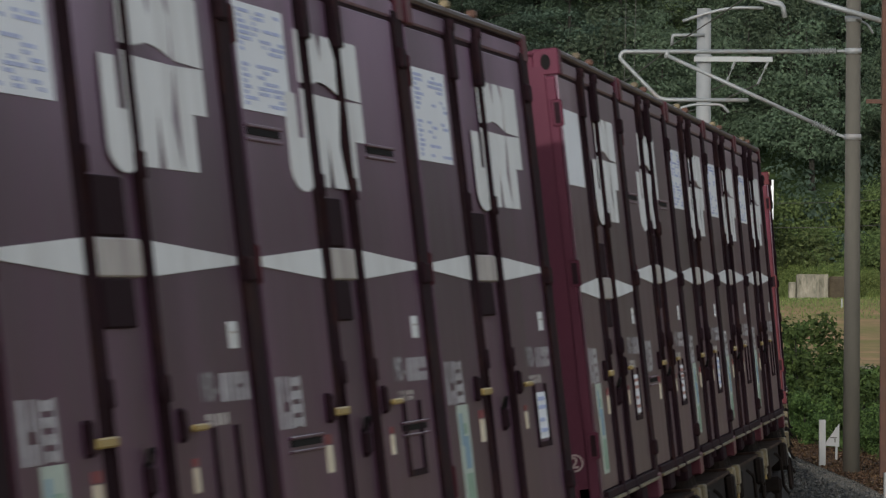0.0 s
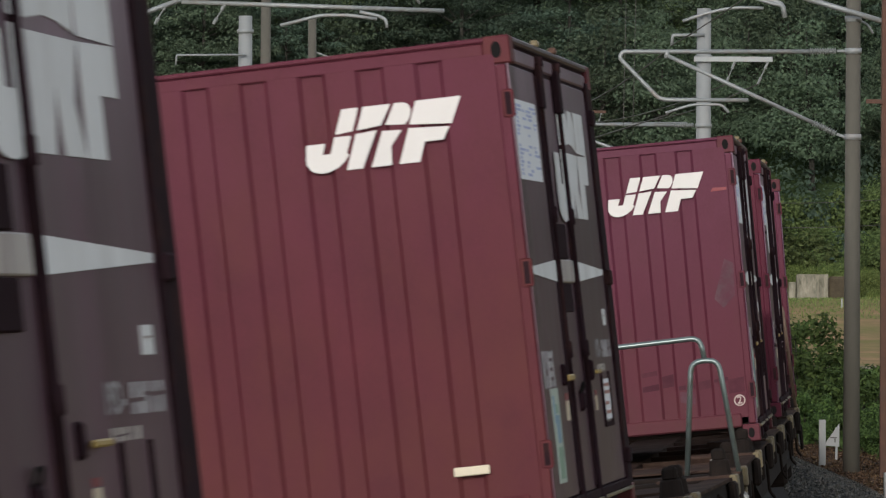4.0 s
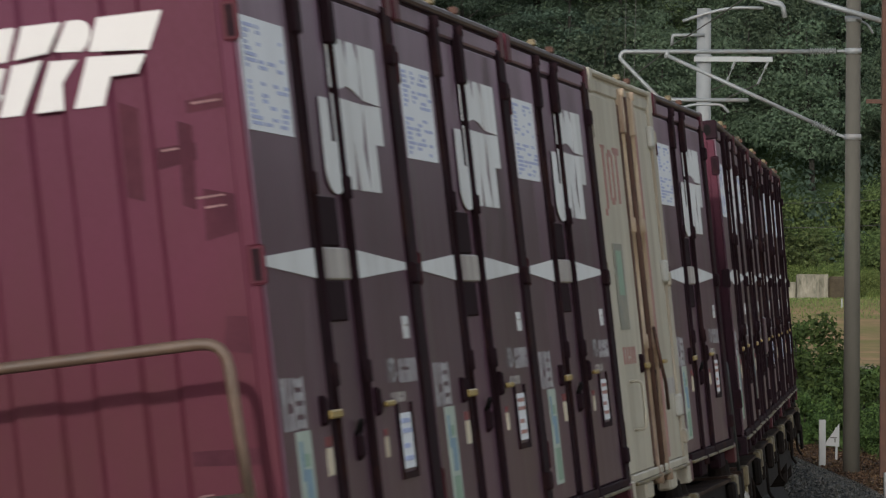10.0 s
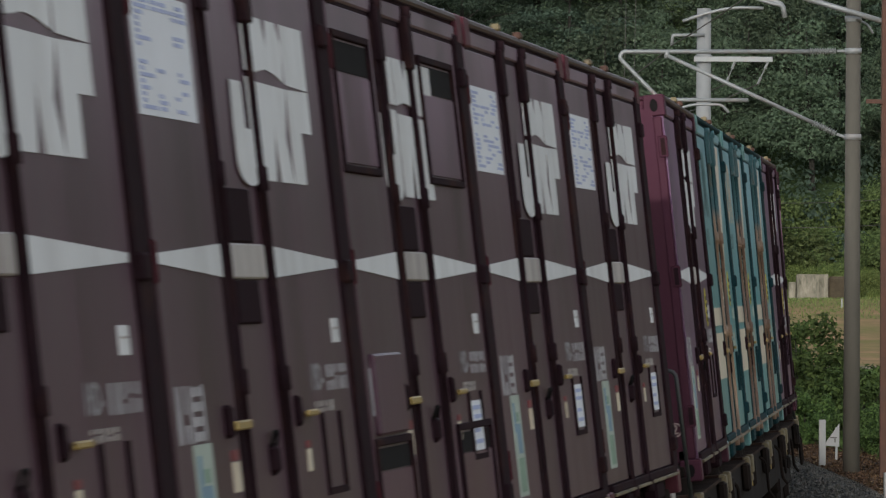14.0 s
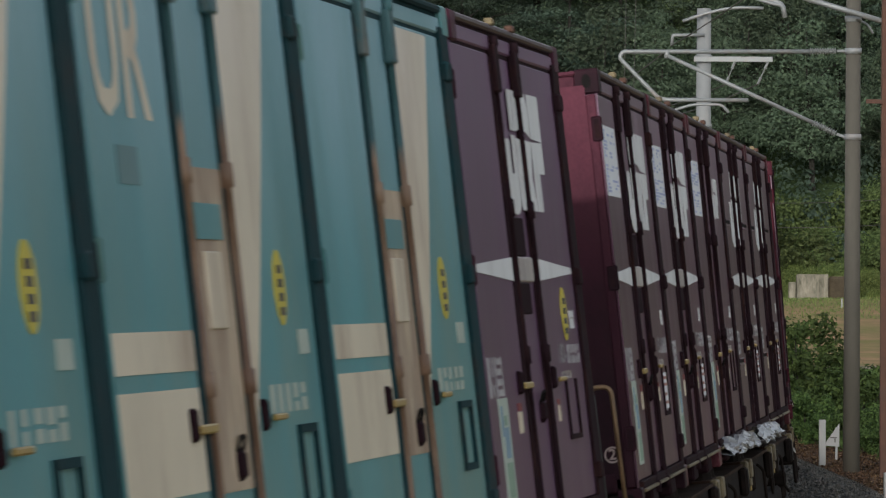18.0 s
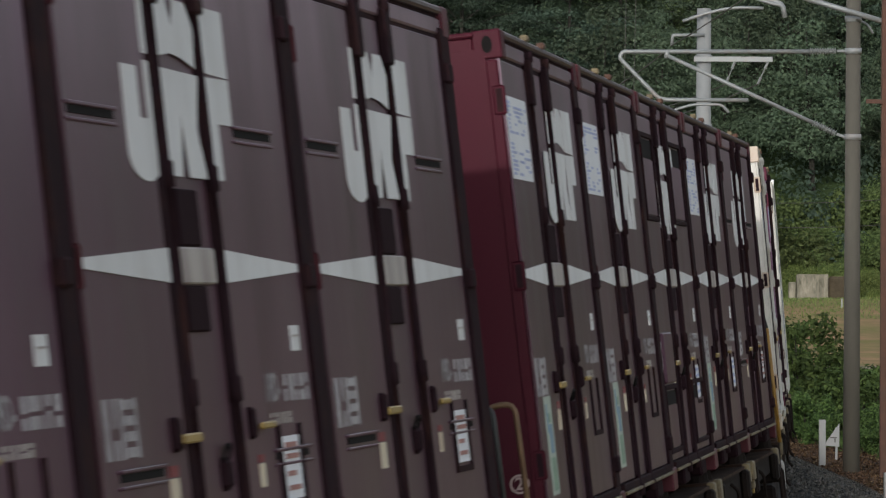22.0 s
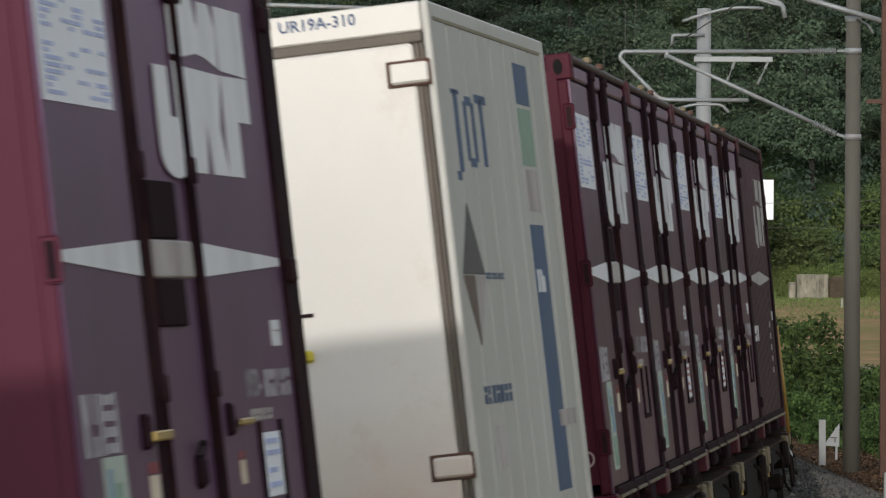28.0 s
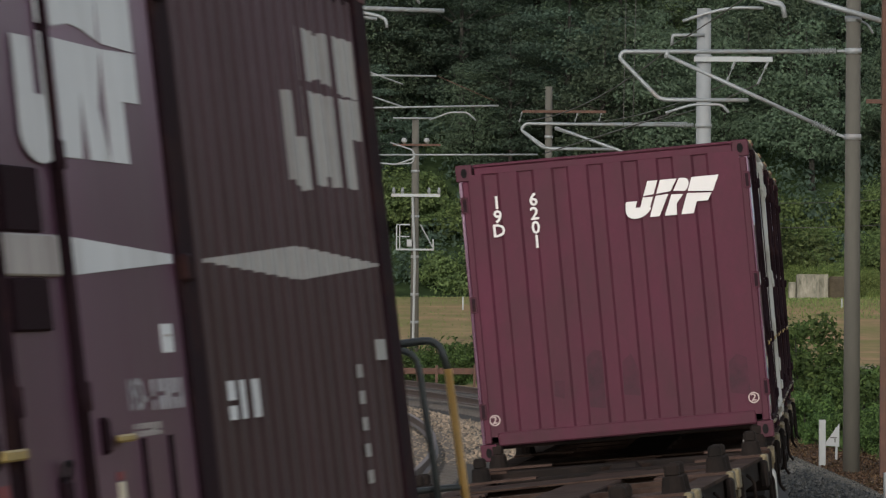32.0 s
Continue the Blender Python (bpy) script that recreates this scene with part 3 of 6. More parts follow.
def frame_parts(c, post, end, roof, lugs=True, holes=True, paint=None, dy=0.1):
    """Posts, rails, corner castings, ends, roof and the far side, which all the box containers have."""
    posts = [done(boxed(-0.06, x, 0.0, d, 0.14, 2.40, bev=0.006), "corner_post") for x, d in ((0.006, 0.05), (0.026, 0.22))]
    cast = done(boxed(-0.08, 0.06, -0.085, 0.085, 0.0, 0.14, bev=0.008), "corner_casting")
    hole = done(prism(B(), arc(-0.01, 0.07, 0.042, 0, 330, 11, 0.62), 0.175, lambda u, v, t: Vector((u, t - 0.0875, v))), "casting_hole")
    for sx in (-1, 1):
        for sy in (-1, 1):
            p = part("corner_post", posts[sy > 0], post if sy > 0 else paint or post, c)
            p.location = (sx * (HW - 0.03) + (0.03 if sx < 0 else 0), -HL + 0.034 if sy < 0 else HL - 0.254, 0)
            if sy < 0:
                part("edge_bead", boxed(*sorted((sx * 1.198, sx * 1.209)), -HL + 0.002, -HL + 0.027, 0.142, 2.358, bev=0.003), paint or end, c)
            for z in (0.0, CH - 0.14):
                k = part("corner_casting", cast, end if sy < 0 else post, c)
                k.location = (sx * (HW - 0.062), sy * (HL - (0.099 if z and sy < 0 else 0.085)), z)
                if sy < 0 and holes:
                    part("casting_hole", hole, M_BLACK, k)
    for sy in (-1, 1):
        y = sy * HL
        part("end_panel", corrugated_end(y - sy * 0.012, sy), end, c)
        part("top_end_rail", boxed(-HW + 0.14, HW - 0.14, min(y - sy * 0.014, y - sy * 0.09), max(y - sy * 0.014, y - sy * 0.09), 2.405, 2.468, bev=0.006), end, c)
        part("roof_rim", boxed(-HW + 0.13, HW - 0.13, min(y, y - sy * 0.07), max(y, y - sy * 0.07), 2.469, 2.495, bev=0.008), post if sy > 0 else end, c)
        part("bottom_end_rail", boxed(-HW + 0.14, HW - 0.14, min(y, y - sy * 0.09), max(y, y - sy * 0.09), 0.12, 0.235, bev=0.012), end, c)
        for sx in (-1, 1):
            w = sx * 1.1825
            part("end_edge_strip", boxed(*sorted((sx * 1.14, sx * 1.196)), min(y, y - sy * 0.032), max(y, y - sy * 0.032), 0.145, 2.355, bev=0.008), end, c)
    for sx in (-1, 1):
        x0, x1 = sorted((sx * HW, sx * (HW - 0.09)))
        a0, a1 = sorted((sx * (HW - 0.016), sx * (HW - 0.09)))
        part("top_side_rail", boxed(a0, a1, -HL + 0.17, HL - 0.17, 2.372, 2.445, bev=0.008), paint or post, c)
        # inset strip in post colour, added for the shade lines beside the rail
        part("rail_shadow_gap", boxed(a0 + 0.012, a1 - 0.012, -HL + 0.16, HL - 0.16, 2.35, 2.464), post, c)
        part("roof_rim", boxed(x0, x1, -HL + 0.17, HL - 0.17, 2.463, 2.498, bev=0.01), M_TOPRAIL if post is M_POST else post, c)
        part("bottom_side_rail", boxed(x0, x1, -HL + 0.17, HL - 0.17, 0.128, 0.172, bev=0.006), post, c)
    part("bottom_ledge", boxed(HW - 0.03, HW + 0.014, -HL + 0.18, HL - 0.18, 0.110, 0.1275, bev=0.004), M_HOUSING, c, "dusty tan ledge along the foot")
    for y0, y1 in ((-0.95, -0.55), (0.55, 0.95)):
        part("foot_block", boxed(HW - 0.10, HW - 0.01, y0, y1, 0.0, 0.109, bev=0.015), M_GUARD if post is M_POST else post, c)
    part("far_side_panel", boxed(-HW + 0.03, -HW + 0.07, -HL + 0.1, HL - 0.1, 0.17, 2.36), roof, c)
    part("roof_panel", boxed(-HW + 0.09, HW - 0.09, -HL + 0.09, HL - 0.09, 2.42, 2.47, bev=0.01), roof, c)
    part("floor_panel", boxed(-HW + 0.09, HW - 0.09, -HL + 0.09, HL - 0.09, 0.09, 0.15), M_STEEL, c)
    if lugs:
        lug = boxed(-0.03, 0.03, -0.004, 0.004, -0.07, 0.07, bev=0.008)
        lug = done(lug, "lashing_lug")
        slot = done(boxed(-0.014, 0.014, -0.006, 0.006, -0.055, 0.055), "lug_slot")
        for sx in (-1, 1):
            for z in (0.42, 1.32, 2.16):
                k = part("lashing_lug", lug, end, c)
                k.location = (sx * (HW - 0.036), -HL - 0.003, z)
                part("lug_slot", slot, M_POST, k)
    for o in c.children:
        o.location.y += dy


def lock_gear(c, rods, steel, handle_mat, z_handle=0.775, ring=True):
    """Upright locking bars with their guides and top cams, the swung handles with their levers, and the lock between."""
    for i, u in enumerate(rods):
        y = u - HL
        prof = [(0.07, 0.034), (0.13, 0.034), (0.14, 0.017)]
        for z in (0.92, 1.62, 2.28):
            prof += [(z - 0.045, 0.017), (z - 0.04, 0.027), (z + 0.04, 0.027), (z + 0.045, 0.017)]
        prof += [(2.38, 0.017), (2.39, 0.036), (2.44, 0.036)]
        part("locking_bar", tube(B(), [(HW - 0.012, y, z) for z, r in prof], [r for z, r in prof], 8), steel, c, smooth=True)
        part("bar_cam", boxed(HW - 0.03, HW + 0.012, y - 0.04, y + 0.04, 2.49, 2.525, bev=0.008), (M_HOUSING, M_RUSTY)[i], c)
        part("bar_guide", boxed(HW - 0.03, HW + 0.012, y - 0.062, y + 0.062, 2.17, 2.40, bev=0.008), steel, c)
    u0 = rods[0] - 0.36
    h = part("door_handle", boxed(HW - 0.006, HW + 0.014, u0 + 0.10 - HL, u0 + 0.36 - HL, z_handle - 0.013, z_handle + 0.019, bev=0.006), handle_mat, c, "chipped yellow door handle")
    part("handle_catch", boxed(HW - 0.04, HW + 0.002, u0 + 0.05 - HL, u0 + 0.12 - HL, z_handle - 0.035, z_handle + 0.075, bev=0.012), M_GUARD, h)
    u1 = rods[-1] + 0.24
    h = part("door_handle", boxed(HW - 0.006, HW + 0.012, u1 + 0.08 - HL, u1 + 0.30 - HL, z_handle + 0.0, z_handle + 0.024, bev=0.006), handle_mat, c, "chipped yellow door handle")
    part("handle_catch", boxed(HW - 0.04, HW + 0.0, u1 - 0.03 - HL, u1 + 0.03 - HL, z_handle - 0.03, z_handle + 0.08, bev=0.012), M_GUARD, h)
    m = (rods[0] + rods[-1]) / 2 + 0.12
    k = part("lock_box", boxed(HW - 0.05, HW - 0.004, m - HL - 0.055, m - HL + 0.05, 0.59, 0.70, bev=0.02), M_GUARD, c)
    part("lock_hasp", tube(B(), rounded([(HW - 0.02, m - HL - 0.05, 0.69), (HW - 0.005, m - HL - 0.04, 0.74), (HW - 0.005, m - HL + 0.04, 0.74), (HW - 0.02, m - HL + 0.05, 0.69)], 0.03), 0.007, 6), M_BLACK, k, smooth=True)


def door_wall(c, paint, post, strip, rods=(1.28, 2.08), hinges=True):
    """Two door leaves, with a sunken strip between the locking bars."""
    a, b = rods[0] - 0.09, rods[-1] + 0.09
    for n, u0, u1 in (("door_leaf", 0.128, a), ("door_leaf", b, 3.558)):
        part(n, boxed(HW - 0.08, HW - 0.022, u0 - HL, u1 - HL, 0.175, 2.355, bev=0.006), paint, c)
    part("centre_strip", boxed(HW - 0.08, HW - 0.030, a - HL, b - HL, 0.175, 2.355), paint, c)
    for u in (a + 0.06, b - 0.06):
        part("door_edge", boxed(HW - 0.06, HW - 0.014, u - HL - 0.055, u - HL + 0.055, 0.18, 2.35, bev=0.015), strip, c, "dark door edge profile")
    if hinges:
        me = done(many([(HW - 0.04, HW + 0.018, -0.06, 0.06, -0.045, 0.045)], bev=0.01), "hinge")
        for u in (3.62,):
            for z in (0.30, 1.30, 2.20):
                h = part("hinge", me, post, c)
                h.location = (0, u - HL, z)


def standard_marks(c, rng, poster=True, logo=(1.72, 1.62, 1.55, 0.585), diamond_z=1.33, green=True, orange=True, card=0.6, plate=True, mark=None, rods=(1.28, 2.08)):
    mark = mark or M_MARK
    if poster:
        pz = (1.865, 2.25) if logo and logo[0] < 1.2 else (1.785, 2.185)
        p = part("notice_sheet", side_patch(B(), 0.13, 1.07, pz[0], pz[1], 0.004), M_POSTER, c, "white notice sheet with blue print")
        if poster == 1:
            tagged(part("notice_print", print_bars(rng, 0.145, 1.07, *pz), M_BLUE, p), kind="stuff")
    if logo:
        part("operator_emblem", tall_emblem(*logo), mark, c, "white stretched emblem over both doors")
    if diamond_z:
        z, a, b = diamond_z, rods[0] - 0.02, rods[-1] + 0.02
        part("diamond_wing", prism(B(), [(0.128, z - 0.016), (a, z - 0.058), (a, z + 0.058), (0.128, z + 0.016)], 0.006, side_at), mark, c)
        part("diamond_wing", prism(B(), [(3.50, z + 0.014), (b, z + 0.058), (b, z - 0.058), (3.50, z - 0.014)], 0.006, side_at), mark, c)
        if plate:
            part("diamond_plate", boxed(HW - 0.065, HW - 0.012, rods[0] + 0.05 - HL, rods[-1] - 0.08 - HL, z - 0.06, z + 0.06, bev=0.006), M_PLATE, c, "worn pale plate across the door gap")
            part("guard_plate", boxed(HW - 0.065, HW - 0.015, rods[0] + 0.14 - HL, rods[-1] - 0.24 - HL, z - 0.215, z - 0.065, bev=0.006), M_GUARD, c)
            part("guard_plate", boxed(HW - 0.065, HW - 0.015, rods[0] + 0.14 - HL, rods[-1] - 0.24 - HL, z + 0.065, z + 0.25, bev=0.006), M_GUARD, c)
    maker_code(c, M_CODE, rng)
    serial(c, M_CODE, rng, 2.62, 0.86)
    d = part("data_label", side_patch(B(), 3.24, 3.40, 1.035, 1.125, 0.003), mark, c)
    part("label_print", mark_block(B(), [(3.27, 3.37, 1.085, 1.092)], 0.0032), M_PLATE, d)
    if green:
        g = part("tall_label", side_patch(B(), 0.40, 0.70, 0.26, 0.735, 0.004), M_PALE, c, "tall pale label with blue and green bars")
        for m, u, v, z0, z1 in ((M_GREEN, 0.46, 0.66, 0.28, 0.44), (M_CYAN, 0.50, 0.64, 0.46, 0.60), (M_GREEN, 0.52, 0.62, 0.61, 0.655), (M_CYAN, 0.44, 0.50, 0.56, 0.70)):
            part("label_print", boxed(HW - 0.022, HW - 0.0165, u - HL, v - HL, z0, z1), m, g)
    if orange:
        part("warning_label", side_patch(B(), 1.02, 1.15, 0.56, 0.66, 0.004), M_BEIGE, c)
        part("warning_label", side_patch(B(), 1.02, 1.15, 0.665, 0.70, 0.004), M_STREAK, c)
        part("warning_label", side_patch(B(), 2.44, 2.53, 0.58, 0.66, 0.004), M_BEIGE, c)
        part("warning_label", side_patch(B(), 2.44, 2.53, 0.665, 0.69, 0.004), M_STREAK, c)
    if rng.random() < card:
        k = part("waybill_card", side_patch(B(), 2.86, 3.16, 0.52, 0.74, 0.006), M_POSTER, c, "white waybill card in its holder")
        part("card_print", many([(HW - 0.020, HW - 0.011, u - HL, u - HL + w, z, z + 0.018) for u, w, z in ((2.9, 0.2, 0.70), (2.9, 0.22, 0.66), (2.9, 0.14, 0.60), (2.9, 0.2, 0.55))]), rng.choice((M_BLUE, M_REDPRINT)), k)
    part("card_holder", many([(HW - 0.03, HW - 0.012, 2.80 - HL, 2.84 - HL, 0.48, 0.78), (HW - 0.03, HW - 0.012, 3.18 - HL, 3.22 - HL, 0.48, 0.78), (HW - 0.03, HW - 0.012, 2.84 - HL, 3.18 - HL, 0.48, 0.505)]), M_POST, c)


def vent_slots(c, spots):
    """Narrow vents: a sunken dark slot under a pressed lip."""
    for u0, u1, z in spots:
        v = part("vent_slot", boxed(HW - 0.05, HW - 0.018, u0 - HL, u1 - HL, z - 0.012, z + 0.012), M_BLACK, c)
        part("vent_lip", many([(HW - 0.03, HW - 0.010, u0 - HL - 0.02, u1 - HL + 0.02, z + 0.014, z + 0.026), (HW - 0.03, HW - 0.013, u0 - HL - 0.02, u1 - HL + 0.02, z - 0.035, z - 0.024)], bev=0.003), M_DARK, v)


def end_marks(c, number="", logo=True, ring="", plate=False, patched=False, dy=0.1):
    before = set(c.children)
    end_marks_flat(c, number, logo, ring, plate, patched)
    for o in c.children:
        if o not in before:
            o.location.y += dy


def end_marks_flat(c, number, logo, ring, plate, patched):
    if patched:
        # darker repainted strokes, on the flat edge field and in the last hollow, and pale scratches; the lowest stroke
        # is the handrail bar's shadow, painted on
        for o, h in (([(0.762, 1.60), (0.82, 1.58), (0.83, 1.90), (0.765, 1.93)], -0.0215), ([(0.88, 1.68), (1.02, 1.70), (1.02, 1.76), (0.88, 1.755)], 0.0), ([(0.955, 1.55), (1.0, 1.53), (1.015, 1.82), (0.965, 1.84)], 0.0016),
                     ([(1.0, 1.86), (1.135, 1.87), (1.135, 1.92), (1.0, 1.905)], 0.0), ([(1.02, 1.42), (1.135, 1.44), (1.135, 1.57), (1.03, 1.60)], 0.0), ([(1.04, 1.04), (1.135, 1.02), (1.135, 1.15), (1.06, 1.16)], 0.0), ([(0.89, 0.66), (1.13, 0.64), (1.13, 0.70), (0.89, 0.71)], 0.0)):
            part("repaint_stroke", prism(B(), o, 0.0015, lambda u, v, t: front_at(u, v, t + h)), M_SMEARDARK, c, "darker painted stroke, the lowest a handrail shadow")
        for w0, w1, z in ((1.02, 1.12, 1.89), (1.0, 1.1, 1.565), (1.03, 1.1, 1.53), (0.9, 0.96, 1.74), (0.9, 0.95, 0.55)):
            part("scratch", prism(B(), [(w0, z), (w1, z + 0.004), (w1, z + 0.010), (w0, z + 0.008)], 0.001, lambda u, v, t: front_at(u, v, t + 0.0016)), M_SCRATCH, c, "pale scratch in the paint")
    if logo:
        for bm in emblem(lambda u, v, t: front_at(0.165 + u * 0.735, 1.922 + v * 0.84, 0.002 + t)):
            part("emblem_stroke", bm, M_LOGO, c, "white slanted emblem stroke on the end wall")
    for k, col in enumerate(number.split("|") if number else ()):
        for i, ch in enumerate(col):
            w = part("end_number", words(ch, 0.15), M_LOGO, c)
            w.location = front_at((-0.92, -0.61)[k] + (0.1 if number[2] == "F" else 0.0), 2.155 - 0.118 * i, 0.01)
    if ring:
        for w0 in ((1.08, -1.1) if number == "19D|6201" else (1.08,)):
          bm = B()
          for i in range(20):
            a, b = 2 * math.pi * i / 20, 2 * math.pi * (i + 1) / 20
            prism(bm, [(r * math.cos(t), r * math.sin(t)) for r, t in ((0.047, a), (0.047, b), (0.037, b), (0.037, a))], 0.004, lambda u, v, t: front_at(w0 + u, 0.34 + v, t + 0.004))
          g = part("ring_mark", bm, M_RING, c)
          w = part("ring_numeral", words(ring, 0.085), M_RING, g)
          w.location = front_at(w0, 0.34, 0.008)
    if number == "19F|5660":
        part("red_streak", prism(B(), [(1.0, 2.055), (1.13, 2.06), (1.13, 2.082), (1.02, 2.085)], 0.003, lambda u, v, t: front_at(u, v, t + 0.002)), M_STREAK, c, "dull red paint streak")
    if number == "19F|5660":
        for o in ([(-0.58, 0.50), (-0.46, 0.49), (-0.45, 0.98), (-0.47, 1.26), (-0.57, 0.97)], [(0.95, 1.18), (1.06, 1.50), (1.13, 1.46), (1.12, 1.20), (1.02, 1.10)], [(0.01, 0.70), (0.13, 0.78), (0.13, 0.64)], [(-0.88, 0.42), (-0.75, 0.40), (-0.74, 0.50), (-0.88, 0.52)], [(0.60, 0.36), (0.72, 0.34), (0.72, 0.44), (0.60, 0.45)]):
            part("scuff_mark", prism(B(), o, 0.0015, lambda u, v, t: front_at(u, v, t + 0.0005)), M_SMEAR, c, "pale scuffed smear in the paint")
        for w0, w1, z0, z1, h in ((0.30, 0.435, 0.47, 0.53, 0.0), (0.465, 0.56, 0.49, 0.60, -0.0215), (0.595, 0.73, 0.46, 0.51, 0.0), (0.76, 0.855, 0.45, 0.53, -0.0215), (0.885, 1.0, 0.50, 0.54, 0.0), (1.0, 1.13, 0.40, 0.53, 0.0), (0.30, 0.43, 0.59, 0.64, 0.0)):
            part("scuff_mark", prism(B(), [(w0, z0), (w1, z0 + 0.01), (w1, z1), (w0, z1 - 0.015)], 0.0012, lambda u, v, t: front_at(u, v, t + h)), M_SMEARDARK, c, "dark scrape low on the end wall")
    if number == "19D|6201":
        for o in ([(-0.29, 0.38), (-0.16, 0.36), (-0.155, 0.84), (-0.22, 0.86), (-0.285, 0.80)], [(0.005, 0.46), (0.135, 0.44), (0.14, 0.66), (0.09, 0.80), (0.01, 0.74)], [(0.89, 0.40), (1.06, 0.36), (1.05, 0.68), (0.97, 0.72), (0.90, 0.66)], [(-0.58, 0.50), (-0.50, 0.47), (-0.48, 0.62), (-0.57, 0.63)]):
            part("scuff_mark", prism(B(), o, 0.0015, lambda u, v, t: front_at(u, v, t + 0.0005)), M_SCUFF, c, "dark scuffed patch in the paint")
    if plate:
        part("maker_plate", boxed(0.72, 0.90, -HL - 0.012, -HL + 0.0, plate, plate + 0.045, bev=0.005), M_BEIGE, c)


def grille(c):
    """Louvred openings at the foot and head of both leaves."""
    for u0, u1 in ((0.16, 1.0), (2.40, 3.35)):
        for z0, z1 in ((0.25, 0.62), (1.72, 2.22)):
            g = part("opening_frame", many([(HW - 0.03, HW - 0.004, u0 - HL, u1 - HL, z1, z1 + 0.03), (HW - 0.03, HW - 0.004, u0 - HL, u1 - HL, z0 - 0.03, z0), (HW - 0.03, HW - 0.004, u0 - HL - 0.03, u0 - HL, z0 - 0.03, z1 + 0.03), (HW - 0.03, HW - 0.004, u1 - HL, u1 - HL + 0.03, z0 - 0.03, z1 + 0.03)], bev=0.004), M_POST, c)
            part("opening_panel", boxed(HW - 0.040, HW - 0.014, u0 - HL + 0.01, u1 - HL - 0.01, z0 + 0.01, z0 + (z1 - z0) * 0.72), M_DARK, g)
            part("opening_gap", boxed(HW - 0.040, HW - 0.018, u0 - HL + 0.01, u1 - HL - 0.01, z0 + (z1 - z0) * 0.74, z1 - 0.01), M_BLACK, g)
    part("tool_pocket", boxed(HW - 0.03, HW + 0.0, 0.25 - HL, 0.95 - HL, 0.66, 0.98, bev=0.01), M_DARK, c)


def box_container(rng, kind="plain", number="", logo=True, ring="2", poster=1, label="", plate=False, patched=False, front=None, paint=None):
    labels = {
        "plain": "maroon steel container with grey-brown side doors and white diamond band",
        "blank": "old maroon steel container with blank white notice and lowered diamond band",
        "slot": "maroon steel container with narrow vent slots in its side doors",
        "poster_slot": "maroon steel container with vent slots and a blue-printed notice",
        "grille": "maroon ventilated container with panelled openings in its side doors",
        "small": "maroon steel container with small emblem and plain dark doors",
        "violet": "violet steel container with grey-purple side doors and white diamond band",
        "purple": "purple steel container with yellow oval sticker on its door",
    }
    c = thing("freight_container", label or labels[kind], "container", "containers on the train")
    end, paint = (M_PURPLE_END, M_PURPLE) if kind in ("purple", "violet") else (M_RED, paint or M_DARK)
    rods = (1.42, 2.12) if kind in ("slot", "poster_slot", "purple") else (1.28, 2.08)
    frame_parts(c, M_POST, front or end, M_POST, paint=paint)
    door_wall(c, paint, M_POST, M_POST, rods)
    lock_gear(c, rods, M_POST, M_YELLOW)
    if kind in ("plain", "violet"):
        standard_marks(c, rng, poster)
    elif kind == "blank":
        standard_marks(c, rng, 2, diamond_z=1.24)
    elif kind in ("slot", "poster_slot"):
        standard_marks(c, rng, kind == "poster_slot", logo=(0.95, 1.62, 1.65, 0.585), green=False, rods=rods)
        vent_slots(c, [(0.17, 0.78, 1.79), (2.62, 3.25, 1.79), (0.35, 0.95, 0.685), (2.75, 3.35, 0.675)])
    elif kind == "grille":
        standard_marks(c, rng, 0, logo=(1.2, 1.62, 1.5, 0.585), green=False)
        grille(c)
    elif kind == "small":
        standard_marks(c, rng, poster, logo=(2.55, 1.80, 0.62, 0.30), diamond_z=0)
    elif kind == "purple":
        standard_marks(c, rng, 0, logo=(1.55, 1.62, 1.35, 0.585), rods=rods, card=0)
        oval_sticker(c, 3.06, 1.11)
    end_marks(c, number, logo, "" if plate else ring, plate, patched)
    return c


def oval_sticker(c, u, z):
    o = part("oval_sticker", prism(B(), arc(u, z, 0.135, 0, 345, 23, 0.8), 0.004, side_at), M_OVAL, c, "yellow oval sticker")
    part("sticker_print", many([(HW - 0.022, HW - 0.013, u - HL - 0.035, u - HL + 0.035, z + d, z + d + 0.03) for d in (-0.1, -0.05, 0.0, 0.05)]), M_WIRE, o)


